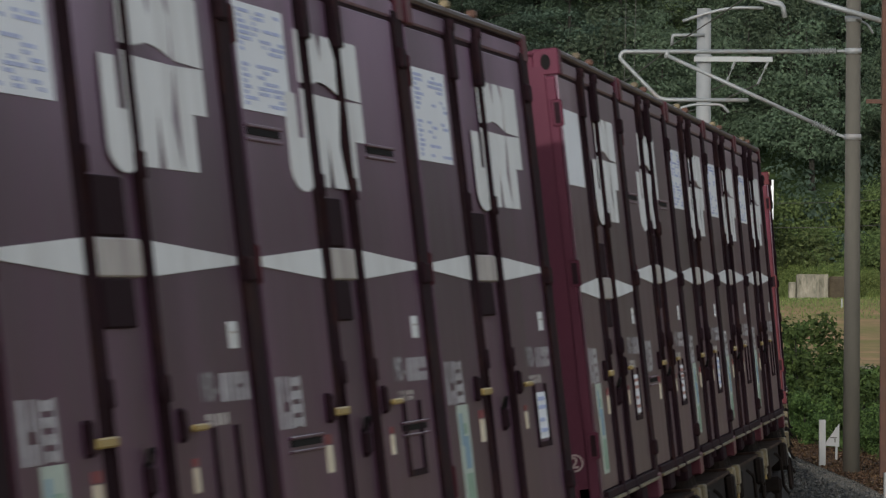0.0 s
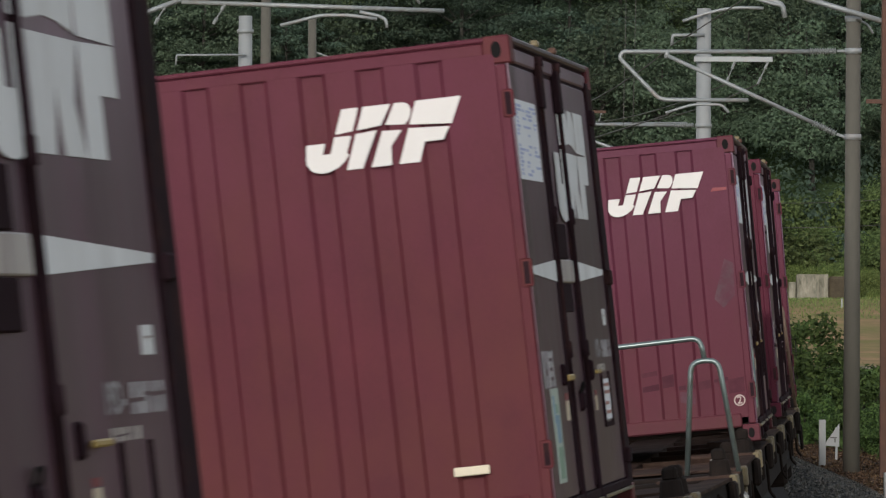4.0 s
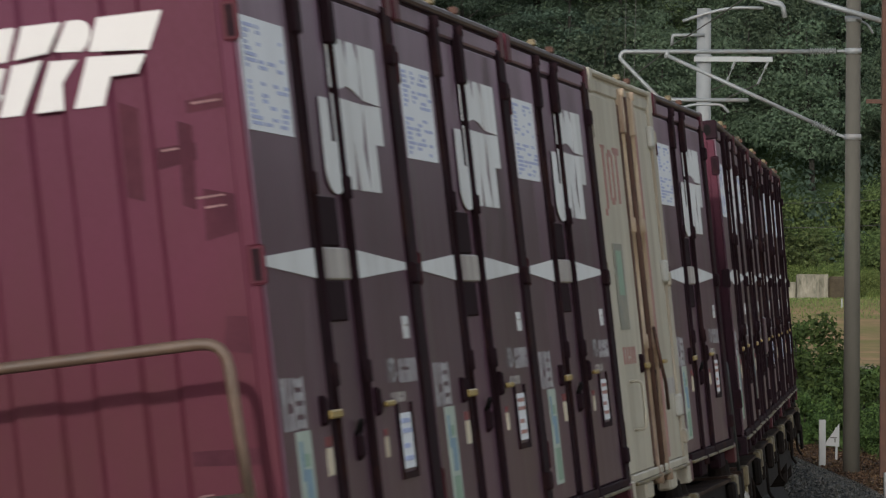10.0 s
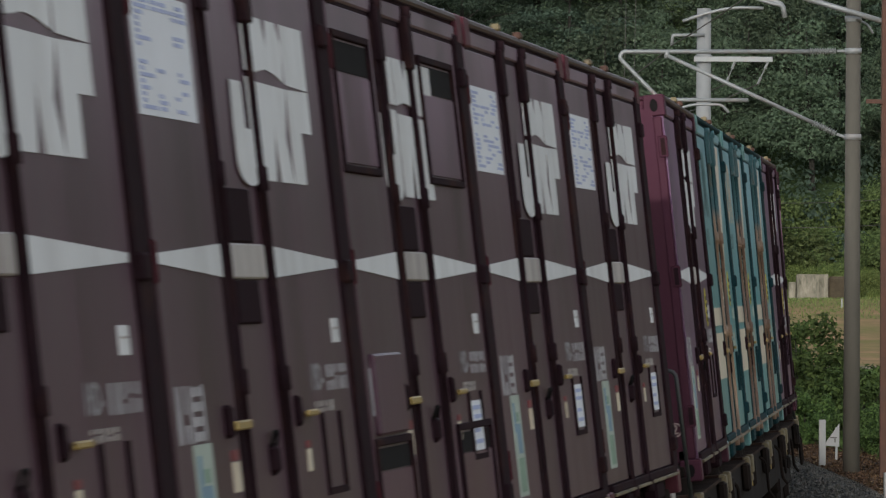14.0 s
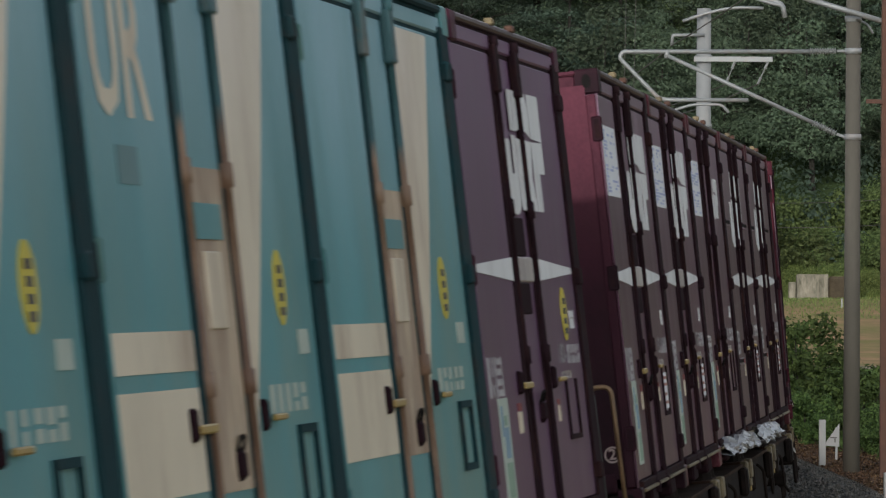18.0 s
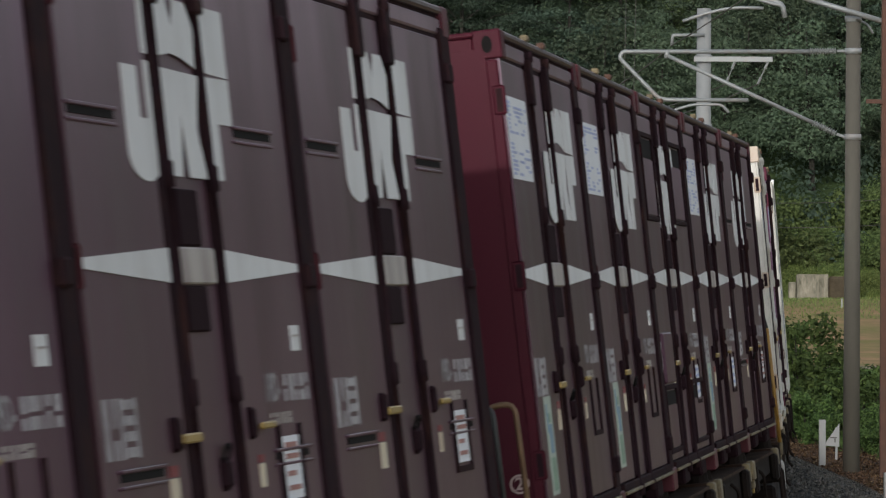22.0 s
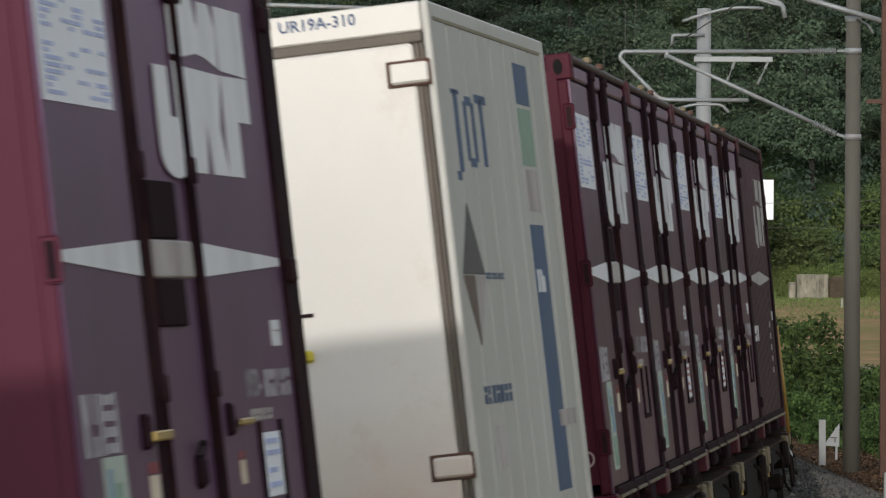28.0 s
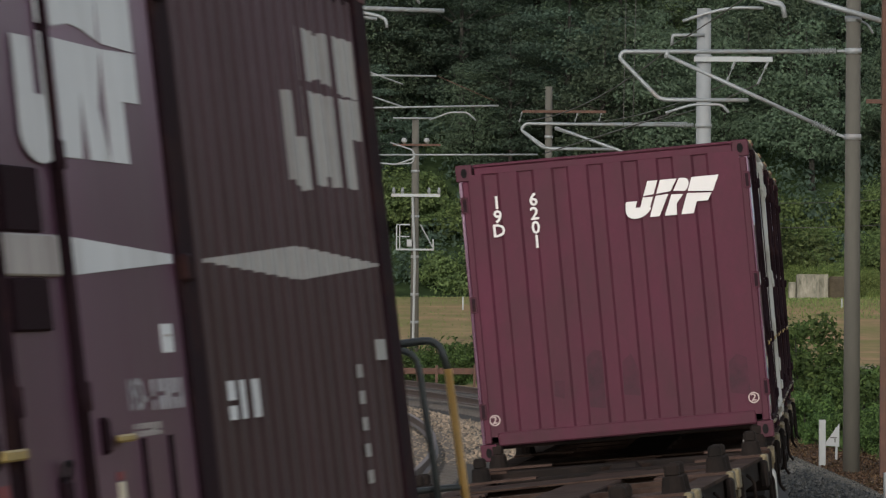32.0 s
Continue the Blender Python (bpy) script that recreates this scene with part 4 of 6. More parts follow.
def teal_container(rng, sticker=True, ghost=True):
    c = thing("freight_container", "teal steel container with faded beige sweep and rusty locking bars", "container", "containers on the train")
    rods = (1.45, 2.15)
    frame_parts(c, M_TEAL_DARK, M_TEAL, M_TEAL_DARK, paint=M_TEAL)
    door_wall(c, M_TEAL, M_TEAL_DARK, M_TEAL_DARK, rods)
    lock_gear(c, rods, M_TEALROD, M_YELLOW)
    part("beige_band", side_patch(B(), 0.13, 1.34, 0.97, 1.10, 0.004), M_BEIGE, c)
    part("beige_band", side_patch(B(), 0.13, 1.34, 0.58, 0.915, 0.004), M_BEIGE, c)
    part("beige_sweep", prism(B(), [(2.26, 0.56), (2.30, 0.80), (2.62, 1.30), (2.95, 1.85), (3.22, 2.34), (2.26, 2.34)], 0.004, side_at), M_BEIGE, c, "beige painted sweep on the door")
    part("centre_patch", boxed(HW - 0.05, HW - 0.026, rods[0] - HL, rods[-1] - HL, 0.56, 1.64), M_RUSTBEIGE, c)
    part("strip_patch", boxed(HW - 0.05, HW - 0.018, 1.60 - HL, 2.02 - HL, 1.40, 1.52), M_TEAL, c)
    part("hinge_plate", boxed(HW - 0.05, HW - 0.016, 1.68 - HL, 1.94 - HL, 1.10, 1.36, bev=0.005), M_BEIGE, c)
    if ghost:
        me = words("UR", 0.6)
        xs, zs = [v.co.x for v in me.vertices], [v.co.z for v in me.vertices]
        k = part("faded_mark", me, M_BEIGE if ghost == 2 else M_GHOST, c, "faded remains of two large letters")
        k.matrix_basis = Matrix.Translation(side_at(0.66, 1.98, 0.003)) @ pose(0, 0, 0, 0, 0, 90) @ Matrix.Diagonal((0.82 / (max(xs) - min(xs)), 1.0, 0.48 / (max(zs) - min(zs)), 1.0))
        part("faded_label", side_patch(B(), 0.50, 0.80, 1.56, 1.68, 0.003), M_GHOST, c)
    code_row(c, M_PALE, rng, 2.55, 3.3, 0.80, 0.90, 5)
    part("data_label", side_patch(B(), 3.2, 3.4, 1.0, 1.09, 0.004), M_PALE, c)
    part("card_holder", many([(HW - 0.03, HW - 0.006, 3.0 - HL, 3.03 - HL, 0.45, 0.75), (HW - 0.03, HW - 0.006, 3.3 - HL, 3.33 - HL, 0.45, 0.75), (HW - 0.03, HW - 0.006, 3.03 - HL, 3.3 - HL, 0.45, 0.48), (HW - 0.03, HW - 0.006, 3.03 - HL, 3.3 - HL, 0.72, 0.75)]), M_TEAL_DARK, c)
    if sticker:
        oval_sticker(c, 2.95, 1.24)
    return c


def mark_block(bm, spec, base=0.0):
    for u0, u1, z0, z1 in spec:
        side_patch(bm, u0, u1, z0, z1, 0.004, base)
    return bm


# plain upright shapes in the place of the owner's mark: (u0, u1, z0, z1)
OWNER = [(0.50, 0.60, 1.76, 2.13), (0.44, 0.66, 2.11, 2.13), (0.40, 0.50, 1.72, 1.76), (0.77, 0.85, 1.815, 2.085), (0.84, 1.01, 1.79, 1.83), (0.84, 1.01, 2.07, 2.11), (1.00, 1.08, 1.815, 2.085), (1.26, 1.36, 1.80, 2.11), (1.14, 1.48, 2.09, 2.13)]


def cream_container(rng):
    c = thing("freight_container", "stained cream steel container with red stripe and rusty locking bars", "container", "containers on the train")
    rods = (1.75, 2.35)
    frame_parts(c, M_CREAM, M_CREAM, M_CREAM)
    door_wall(c, M_CREAM, M_CREAM, M_RUSTY, rods)
    lock_gear(c, rods, M_RUSTBEIGE, M_YELLOW)
    part("middle_bar", tube(B(), [(HW - 0.012, 2.05 - HL, 0.12), (HW - 0.012, 2.05 - HL, 2.4)], 0.018, 8), M_RUSTY, c, smooth=True)
    part("red_stripe", side_patch(B(), 2.62, 2.74, 0.2, 2.33, 0.004), M_REDPRINT, c)
    for a, b, z0, z1 in OWNER:
        part("owner_mark", side_patch(B(), 0.05 + a * 0.95, 0.05 + b * 0.95, z0 - 0.06, z1 - 0.06, 0.004), M_REDPRINT, c, "faded red plain shape")
    p = part("notice_sheet", side_patch(B(), 0.54, 1.06, 1.00, 1.50, 0.006), M_NOTICE, c, "weathered grey-green notice")
    part("notice_print", many([(HW - 0.022, HW - 0.013, 0.66 - HL, 0.94 - HL, 1.20, 1.46)]), M_GREEN, p)
    code_row(c, M_REDPRINT, rng, 0.55, 1.3, 0.80, 0.90, 5)
    part("grab_bar", tube(B(), rounded([(HW - 0.03, 0.75 - HL, 0.70), (HW + 0.05, 0.75 - HL, 0.70), (HW + 0.05, 0.75 - HL, 0.42), (HW - 0.03, 0.75 - HL, 0.42)], 0.03), 0.010, 6), M_CREAM, c, smooth=True)
    part("grey_patch", side_patch(B(), 2.9, 3.5, 0.58, 0.68, 0.004), M_PLATE, c)
    for z in (0.5, 1.35, 2.2):
        part("hinge_block", boxed(HW - 0.03, HW + 0.012, 3.42 - HL, 3.62 - HL, z - 0.07, z + 0.07, bev=0.012), M_GREYWHITE, c)
    part("wire_stay", tube(B(), [(HW + 0.02, 2.1 - HL, 1.0), (HW + 0.05, 2.0 - HL, 0.8), (HW + 0.05, 2.2 - HL, 0.65), (HW + 0.03, 2.4 - HL, 0.5)], 0.012, 6), M_RUSTY, c, smooth=True)
    return c


def ribbed_side(bm, u0, u1, z0, z1, period, depth, base=0.0, duty=0.5, slope=0.02):
    """An upright-ribbed side wall."""
    prof = []
    u = u0
    while u < u1 - period * 0.5:
        prof += [(u, 0), (u + period * duty, 0), (u + period * duty + slope, -depth), (u + period - slope, -depth)]
        u += period
    prof.append((u1, 0))
    a = [bm.verts.new(side_at(x, z0, base + d)) for x, d in prof]
    b = [bm.verts.new(side_at(x, z1, base + d)) for x, d in prof]
    a2 = [bm.verts.new(side_at(x, z0, base + d - 0.05)) for x, d in prof]
    b2 = [bm.verts.new(side_at(x, z1, base + d - 0.05)) for x, d in prof]
    quads(bm, a, b, False)
    quads(bm, a2, b2, False)
    quads(bm, a, a2, False)
    quads(bm, b, b2, False)
    bm.faces.new((a[0], b[0], b2[0], a2[0]))
    bm.faces.new((a[-1], b[-1], b2[-1], a2[-1]))
    return bm


def colour_band(c, u0, u1, blue=M_NAVY):
    for z0, z1, m in ((2.14, 2.34, blue), (1.84, 2.12, M_GREEN if blue is M_NAVY else M_PALE), (1.62, 1.82, M_PLATE), (0.25, 1.55, blue)):
        part("colour_band", side_patch(B(), u0, u1, z0, z1, 0.003, 0.012), m, c, "blue and green printed band")
    part("band_mark", mark_block(B(), [(u0 + 0.05, u0 + 0.12, 1.22, 1.33), (u0 + 0.16, u0 + 0.22, 1.22, 1.33), (u0 + 0.24, u0 + 0.30, 1.22, 1.30)], 0.0135), M_MARK, c)


def white_container(rng):
    c = thing("freight_container", "white insulated container with grey doors and blue printed band", "container", "containers on the train")
    frame_parts(c, M_GREYWHITE, M_WHITE, M_GREYWHITE, holes=False, dy=0.0)
    door_wall(c, M_GREYWHITE, M_GREYWHITE, M_POST, (1.75, 2.4))
    lock_gear(c, (1.75, 2.4), M_GREYWHITE, M_YELLOW)
    for o in OWNER:
        part("owner_mark", mark_block(B(), [o]), M_FADED, c, "faded grey-blue plain shape")
    colour_band(c, 2.85, 3.15, M_FADED)
    code_row(c, M_FADED, rng, 0.5, 1.3, 1.20, 1.26, 6)
    part("black_wedge", prism(B(), [(0.28, 1.62), (0.62, 1.25), (0.28, 0.9)], 0.004, side_at), M_FADED, c)
    part("data_label", side_patch(B(), 0.75, 0.95, 0.80, 0.92, 0.004), M_PLATE, c)
    for z in (0.5, 1.35, 2.2):
        part("hinge_block", boxed(HW - 0.03, HW + 0.012, 3.42 - HL, 3.62 - HL, z - 0.07, z + 0.07, bev=0.012), M_GREYWHITE, c)
    return c


def reefer_container(rng):
    c = thing("freight_container", "white insulated container with black-sealed end door and grey ribbed side", "container", "containers on the train")
    me = done(boxed(0.015, 0.05, -0.05, 0.05, 0.0, 2.5, bev=0.008), "corner_post")
    for sx in (-1, 1):
        for sy in (-1, 1):
            p = part("corner_post", me, M_CREAM if (sx, sy) == (1, -1) else M_GREYWHITE, c)
            p.location = (sx * (HW - 0.05) - (0.065 if sx < 0 else 0), sy * (HL - 0.05), 0)
    y = -HL
    part("header", boxed(-HW + 0.038, HW - 0.038, y, y + 0.09, 2.37, 2.5, bev=0.008), M_WHITE, c)
    part("threshold", boxed(-HW + 0.038, HW - 0.038, y, y + 0.09, 0.0, 0.16, bev=0.008), M_WHITE, c)
    d = part("end_door", boxed(-1.14, 1.14, y - 0.012, y + 0.06, 0.20, 2.32, bev=0.012), M_WHITE, c, "white insulated end door")
    for a, m in (((-1.185, 1.185, y - 0.004, y + 0.05, 2.322, 2.368), M_SEAL), ((-1.185, 1.185, y - 0.004, y + 0.05, 0.162, 0.198), M_PLATE), ((-1.185, -1.142, y - 0.004, y + 0.05, 0.2, 2.32), M_POST), ((1.142, 1.168, y - 0.004, y + 0.05, 0.2, 2.32), M_SEAL), ((1.169, 1.186, y - 0.006, y + 0.05, 0.2, 2.32), M_SEAL)):
        part("door_seal", boxed(*a, bev=0.006), m, c, "worn rubber and steel door surround")
    for z in (0.47, 2.19):
        h = part("strap_hinge", boxed(1.03, 1.2, y - 0.035, y - 0.013, z - 0.045, z + 0.045, bev=0.01), M_WHITE, d, "white strap hinge with dark edge")
        part("hinge_edge", boxed(1.015, 1.21, y - 0.022, y - 0.0125, z - 0.058, z + 0.058, bev=0.005), M_RUSTY, h)
    k = part("latch_rail", boxed(0.28, 0.575, y - 0.02, y - 0.0125, 1.185, 1.20), M_POST, d)
    part("latch_handle", boxed(0.30, 0.56, y - 0.04, y - 0.0125, 0.985, 1.04, bev=0.012), M_OVAL, k)
    part("warning_label", boxed(0.2, 0.42, y - 0.0165, y - 0.0125, 0.66, 0.71), M_REDPRINT, d)
    w = part("end_number", words("UR19A-310", 0.072), M_NAVY, c)
    w.location = (0.73, y - 0.003, 2.45)
    part("maker_plate", boxed(0.35, 0.65, y - 0.008, y + 0.0, 0.05, 0.11, bev=0.004), M_PLATE, c)
    part("rear_wall", boxed(-HW + 0.1, HW - 0.1, HL - 0.08, HL, 0.0, 2.5, bev=0.01), M_WHITE, c)
    part("side_wall", ribbed_side(B(), 0.1, 3.61, 0.12, 2.42, 0.44, 0.014, 0.012, 0.9, 0.012), M_GREYWHITE, c, "grey-white ribbed side wall")
    part("far_side_panel", boxed(-HW + 0.02, -HW + 0.08, -HL + 0.1, HL - 0.1, 0.12, 2.42), M_GREYWHITE, c)
    for sx in (-1, 1):
        x0, x1 = sorted((sx * HW, sx * (HW - 0.08)))
        part("top_side_rail", boxed(x0, x1, -HL + 0.1, HL - 0.1, 2.425, 2.5, bev=0.01), M_GREYWHITE, c)
        part("bottom_side_rail", boxed(x0, x1, -HL + 0.1, HL - 0.1, 0.0, 0.118, bev=0.01), M_GREYWHITE, c)
    part("roof_panel", boxed(-HW + 0.08, HW - 0.08, -HL + 0.09, HL - 0.09, 2.44, 2.49), M_WHITE, c)
    part("floor_panel", boxed(-HW + 0.08, HW - 0.08, -HL + 0.09, HL - 0.09, 0.02, 0.1), M_STEEL, c)
    for o in OWNER:
        part("owner_mark", mark_block(B(), [o], 0.012), M_NAVY, c, "dark blue plain shape")
    colour_band(c, 2.56, 3.02)
    part("black_wedge", prism(B(), [(0.55, 1.62), (0.88, 1.30), (0.22, 1.30)], 0.003, lambda u, v, t: side_at(u, v, 0.012 + t)), M_WIRE, c)
    part("black_wedge", prism(B(), [(0.55, 0.98), (0.22, 1.295), (0.55, 1.295)], 0.003, lambda u, v, t: side_at(u, v, 0.012 + t)), M_RAILBROWN, c)
    part("black_wedge", prism(B(), [(0.56, 0.98), (0.88, 1.295), (0.56, 1.295)], 0.003, lambda u, v, t: side_at(u, v, 0.012 + t)), M_PLATE, c)
    code_row(c, M_NAVY, rng, 0.9, 1.5, 1.28, 1.31, 6, 0.016)
    code_row(c, M_NAVY, rng, 0.45, 1.35, 0.72, 0.80, 7, 0.016)
    part("data_label", side_patch(B(), 0.7, 0.95, 0.42, 0.62, 0.003, 0.012), M_PLATE, c)
    part("data_label", side_patch(B(), 2.85, 3.45, 0.56, 0.64, 0.003, 0.014), M_PLATE, c)
    return c


def corrugated_container(rng):
    c = thing("freight_container", "maroon container with closely corrugated side and faded emblem", "container", "containers on the train")
    frame_parts(c, M_POST, M_RED, M_POST, dy=0.0)
    part("side_wall", ribbed_side(B(), 0.11, 3.605, 0.17, 2.36, 0.2056, 0.05, 0.0, 0.42, 0.022), M_CORR, c, "dark corrugated side wall")
    # marks sprayed over ridges, slopes and hollows alike: each piece follows the pressed sheet
    mk, em = B(), B()

    def sprayed(bm, u0, u1, d0, d1, low, high):
        bm.faces.new([bm.verts.new(side_at(u, z, d + 0.002)) for u, z, d in ((u0, low(u0), d0), (u1, low(u1), d1), (u1, high(u1), d1), (u0, high(u0), d0))])

    half = lambda u: max(0.0, 0.062 * (1 - abs(u - 1.86) / 1.75))
    u, p, dep = 0.11, 0.2056, 0.05
    while u < 3.55:
        for a, b, d0, d1 in ((u, u + p * 0.42, 0, 0), (u + p * 0.42, u + p * 0.42 + 0.022, 0, -dep), (u + p * 0.42 + 0.022, u + p - 0.022, -dep, -dep), (u + p - 0.022, u + p, -dep, 0)):
            if 0.13 < a and b < 3.58:
                sprayed(mk, a, b, d0, d1, lambda q: 1.33 - half(q), lambda q: 1.33 + half(q))
            f = ((a + b) / 2 - 1.92) / 1.5
            for o in TALL:
                cut = sorted(z0 + (f - x0) / (x1 - x0) * (z1 - z0) for (x0, z0), (x1, z1) in zip(o, o[1:] + o[:1]) if (x0 <= f) != (x1 <= f))
                for za, zb in zip(cut[::2], cut[1::2]):
                    sprayed(em, a, b, d0, d1, lambda q: 1.62 + za * 0.585, lambda q: 1.62 + zb * 0.585)
        u += p
    part("diamond_band", mk, M_SPRAY, c)
    part("operator_emblem", em, M_SPRAY, c, "faded emblem over the corrugations")
    code_row(c, M_MARK, rng, 0.35, 0.95, 0.80, 0.93, 3, 0.005)
    part("data_label", side_patch(B(), 3.2, 3.4, 0.96, 1.04, 0.005), M_SPRAY, c)
    part("small_print", mark_block(B(), [(2.75, 2.85, z, z + 0.05) for z in (0.9, 0.8, 0.7, 0.6, 0.5)]), M_SPRAY, c)
    end_marks(c, "", True, "2", dy=0.0)
    return c


# ---------------------------------------------------------------- wagons
def wheel_mesh():
    bm = B()
    prof = [(0.06, 0.11), (0.09, 0.11), (0.10, 0.05), (0.36, 0.03), (0.37, 0.07), (0.43, 0.07), (0.43, -0.03), (0.455, -0.045), (0.455, -0.06), (0.36, -0.06), (0.34, -0.03), (0.09, -0.05), (0.06, -0.05)]
    rings = []
    for k in range(20):
        a = 2 * math.pi * k / 20
        rings.append([bm.verts.new((x, r * math.cos(a), r * math.sin(a))) for r, x in prof])
    for k in range(20):
        quads(bm, rings[k], rings[(k + 1) % 20])
    return done(bm, "wheel", True)


def wagon(rng, rail, rear=False, sheets=False):
    """A low four-axle container wagon; x right, y back, z from rail level."""
    w = thing("container_wagon", "low rusty brown flat wagon for containers with end handrails", "wagon", "wagons of the train")
    L = 9.8
    for sx in (-1, 1):
        x0, x1 = sorted((sx * 1.16, sx * 1.02))
        bm = B()
        prism(bm, [(-L, 0.98), (-L, 0.84), (-6.2, 0.80), (-4.4, 0.58), (4.4, 0.58), (6.2, 0.80), (L, 0.84), (L, 0.98)], x1 - x0, lambda u, v, t: Vector((x0 + t, u, v)))
        part("side_sill", bm, M_STEEL, w)
        part("sill_flange", many([(x0 - 0.03, x1 + 0.03, -L, L, 0.981, 1.003)]), M_DECK, w)
    part("centre_sill", boxed(-0.22, 0.22, -L, L, 0.62, 0.985, bev=0.01), M_DECK, w)
    for i in range(14):
        y = -9.1 + i * 1.4
        part("cross_beam", boxed(-1.015, 1.015, y - 0.09, y + 0.09, 0.84, 0.975), M_DECK, w)
    for y in (-L, L - 0.25):
        part("end_beam", boxed(-1.2, 1.2, y, y + 0.25, 0.72, 1.0, bev=0.015), M_STEEL, w)
    for y in (-8.6, 7.4):
        part("walkway_plate", boxed(-1.0, 1.0, y, y + 1.2, 0.986, 1.0), M_DECK, w)
    foot = B()
    tube(foot, [(0, 0, 0.0), (0, 0, 0.015), (0, 0, 0.10), (0, 0, 0.11)], [0.085, 0.08, 0.07, 0.06], 12)
    box(foot, -0.05, 0.05, -0.045, 0.045, 0.10, 0.19, bev=0.018)
    foot = done(foot, "twist_lock")
    shelf = done(prism(B(), [(0.11, -0.24), (0.11, 0.24), (-0.10, 0.15), (-0.42, 0.10), (-0.42, -0.10), (-0.10, -0.15)], 0.018, lambda u, v, t: Vector((u, v, t))), "lock_shelf")
    guide = done(many([(-0.02, 0.05, -0.12, 0.12, 0.0, 0.26)], bev=0.02), "side_guide")
    rod = done(tube(B(), [(0.0, 0, 0.0), (0.02, 0, -0.06), (0.02, 0.0, -0.16)], 0.011, 6), "release_rod")
    for i in range(5):
        for d in (-1.72, 1.72):
            for sx in (-1, 1):
                y = (i - 2) * PITCH + d
                k = part("twist_lock", foot, M_STEEL, w)
                k.location = (sx * 1.09, y, 1.022)
                h = part("lock_shelf", shelf, M_SHELF, w)
                h.matrix_basis = pose(sx * 1.06, y, 1.004, 0, 0, 0 if sx > 0 else 180)
                if sx > 0 and d < 0:
                    r = part("release_rod", rod, M_YELLOW, w, "yellow release rod")
                    r.location = (1.175, y + 0.12, 0.93)
                if sx > 0:
                    q = part("side_bracket", done(many([(0, 0.07, -0.1, 0.1, -0.22, 0.0)], bev=0.02), "side_bracket"), M_STEEL, w)
                    q.location = (1.16, y + (0.35 if d < 0 else -0.35), 0.98)
    housing = done(many([(0.0, 0.06, -0.11, 0.11, -0.13, 0.02), (0.0, 0.045, -0.05, 0.16, -0.20, -0.131)], bev=0.012), "lock_housing")
    lever = done(tube(B(), rounded([(0.0, 0.0, 0.0), (0.05, 0.02, -0.05), (0.05, 0.10, -0.30), (0.09, 0.12, -0.36)], 0.04), 0.014, 6), "release_lever")
    for i in range(5):
        for d in (-1.6, 1.6):
            h = part("lock_housing", housing, M_HOUSING, w)
            h.matrix_basis = pose(1.163, (i - 2) * PITCH + d, 1.0, 0, 0, 0)
        g = part("release_lever", lever, M_STEEL, w)
        g.matrix_basis = pose(1.165, (i - 2) * PITCH + rng.uniform(-0.9, 0.9), 0.92, 0, 0, 0)
    wheel = wheel_mesh()
    for sy in (-1, 1):
        b = part("bogie", many([(-1.12, -0.86, sy * 7.1 - 1.3, sy * 7.1 + 1.3, 0.42, 0.58), (0.86, 1.12, sy * 7.1 - 1.3, sy * 7.1 + 1.3, 0.42, 0.58), (-1.05, 1.05, sy * 7.1 - 0.22, sy * 7.1 + 0.22, 0.40, 0.66)], bev=0.03), M_STEEL, w)
        for dy in (-0.95, 0.95):
            for sx in (-1, 1):
                x = sx * 0.56
                k = part("wheel", wheel, M_WHEEL, b)
                k.matrix_basis = pose(x, sy * 7.1 + dy, 0.43, 0, 0, 0 if sx < 0 else 180)
                part("axle_box", boxed(sx * 0.98 - 0.13, sx * 0.98 + 0.13, sy * 7.1 + dy - 0.17, sy * 7.1 + dy + 0.17, 0.28, 0.56, bev=0.04), M_STEEL, b)
            part("axle", tube(B(), [(-0.98, sy * 7.1 + dy, 0.43), (0.98, sy * 7.1 + dy, 0.43)], 0.08, 8), M_WHEEL, b)
        for dy in (-0.28, 0.0, 0.28):
            part("spring", tube(B(), [(0.99, sy * 7.1 + dy, 0.30), (0.99, sy * 7.1 + dy, 0.44)], 0.09, 10), M_STEEL, b)
        part("coupler", many([(-0.13, 0.13, sy * 9.8 - 0.1 if sy > 0 else -10.18, 10.18 if sy > 0 else -9.7, 0.76, 1.0)], bev=0.04), M_STEEL, w)
        part("air_hose", tube(B(), rounded([(0.45, sy * 9.85, 0.75), (0.45, sy * 10.05, 0.6), (0.40, sy * 10.15, 0.35), (0.3, sy * 10.17, 0.5)], 0.1), 0.025, 6), M_BLACK, w, smooth=True)
        part("corner_step", tube(B(), rounded([(1.14, sy * 9.4, 0.85), (1.21, sy * 9.4, 0.82), (1.21, sy * 9.4, 0.56), (1.21, sy * 9.75, 0.56), (1.21, sy * 9.75, 0.82), (1.14, sy * 9.75, 0.85)], 0.06), 0.017, 6), M_RAILWHITE if sy < 0 else M_STEEL, w, "bent tube corner step", smooth=True)
    part("air_tank", tube(B(), [(0.7, 0.4, 0.55), (0.7, 0.5, 0.55), (0.7, 1.9, 0.55), (0.7, 2.0, 0.55)], [0.1, 0.17, 0.17, 0.1], 12), M_STEEL, w, smooth=True)
    part("brake_gear", many([(0.45, 0.95, -1.9, -0.6, 0.35, 0.60), (0.5, 0.8, 2.6, 3.4, 0.30, 0.58)], bev=0.03), M_STEEL, w)
    part("lever_rod", tube(B(), [(0.98, -4.2, 0.45), (0.98, 4.0, 0.42)], 0.02, 6), M_STEEL, w)
    part("hand_wheel", tube(B(), [(1.2, 5.4 + 0.12 * math.cos(a), 0.74 + 0.12 * math.sin(a)) for a in [2 * math.pi * i / 16 for i in range(17)]], 0.014, 6), M_STEEL, w, smooth=True)
    # end handrails, front end
    y = -9.72
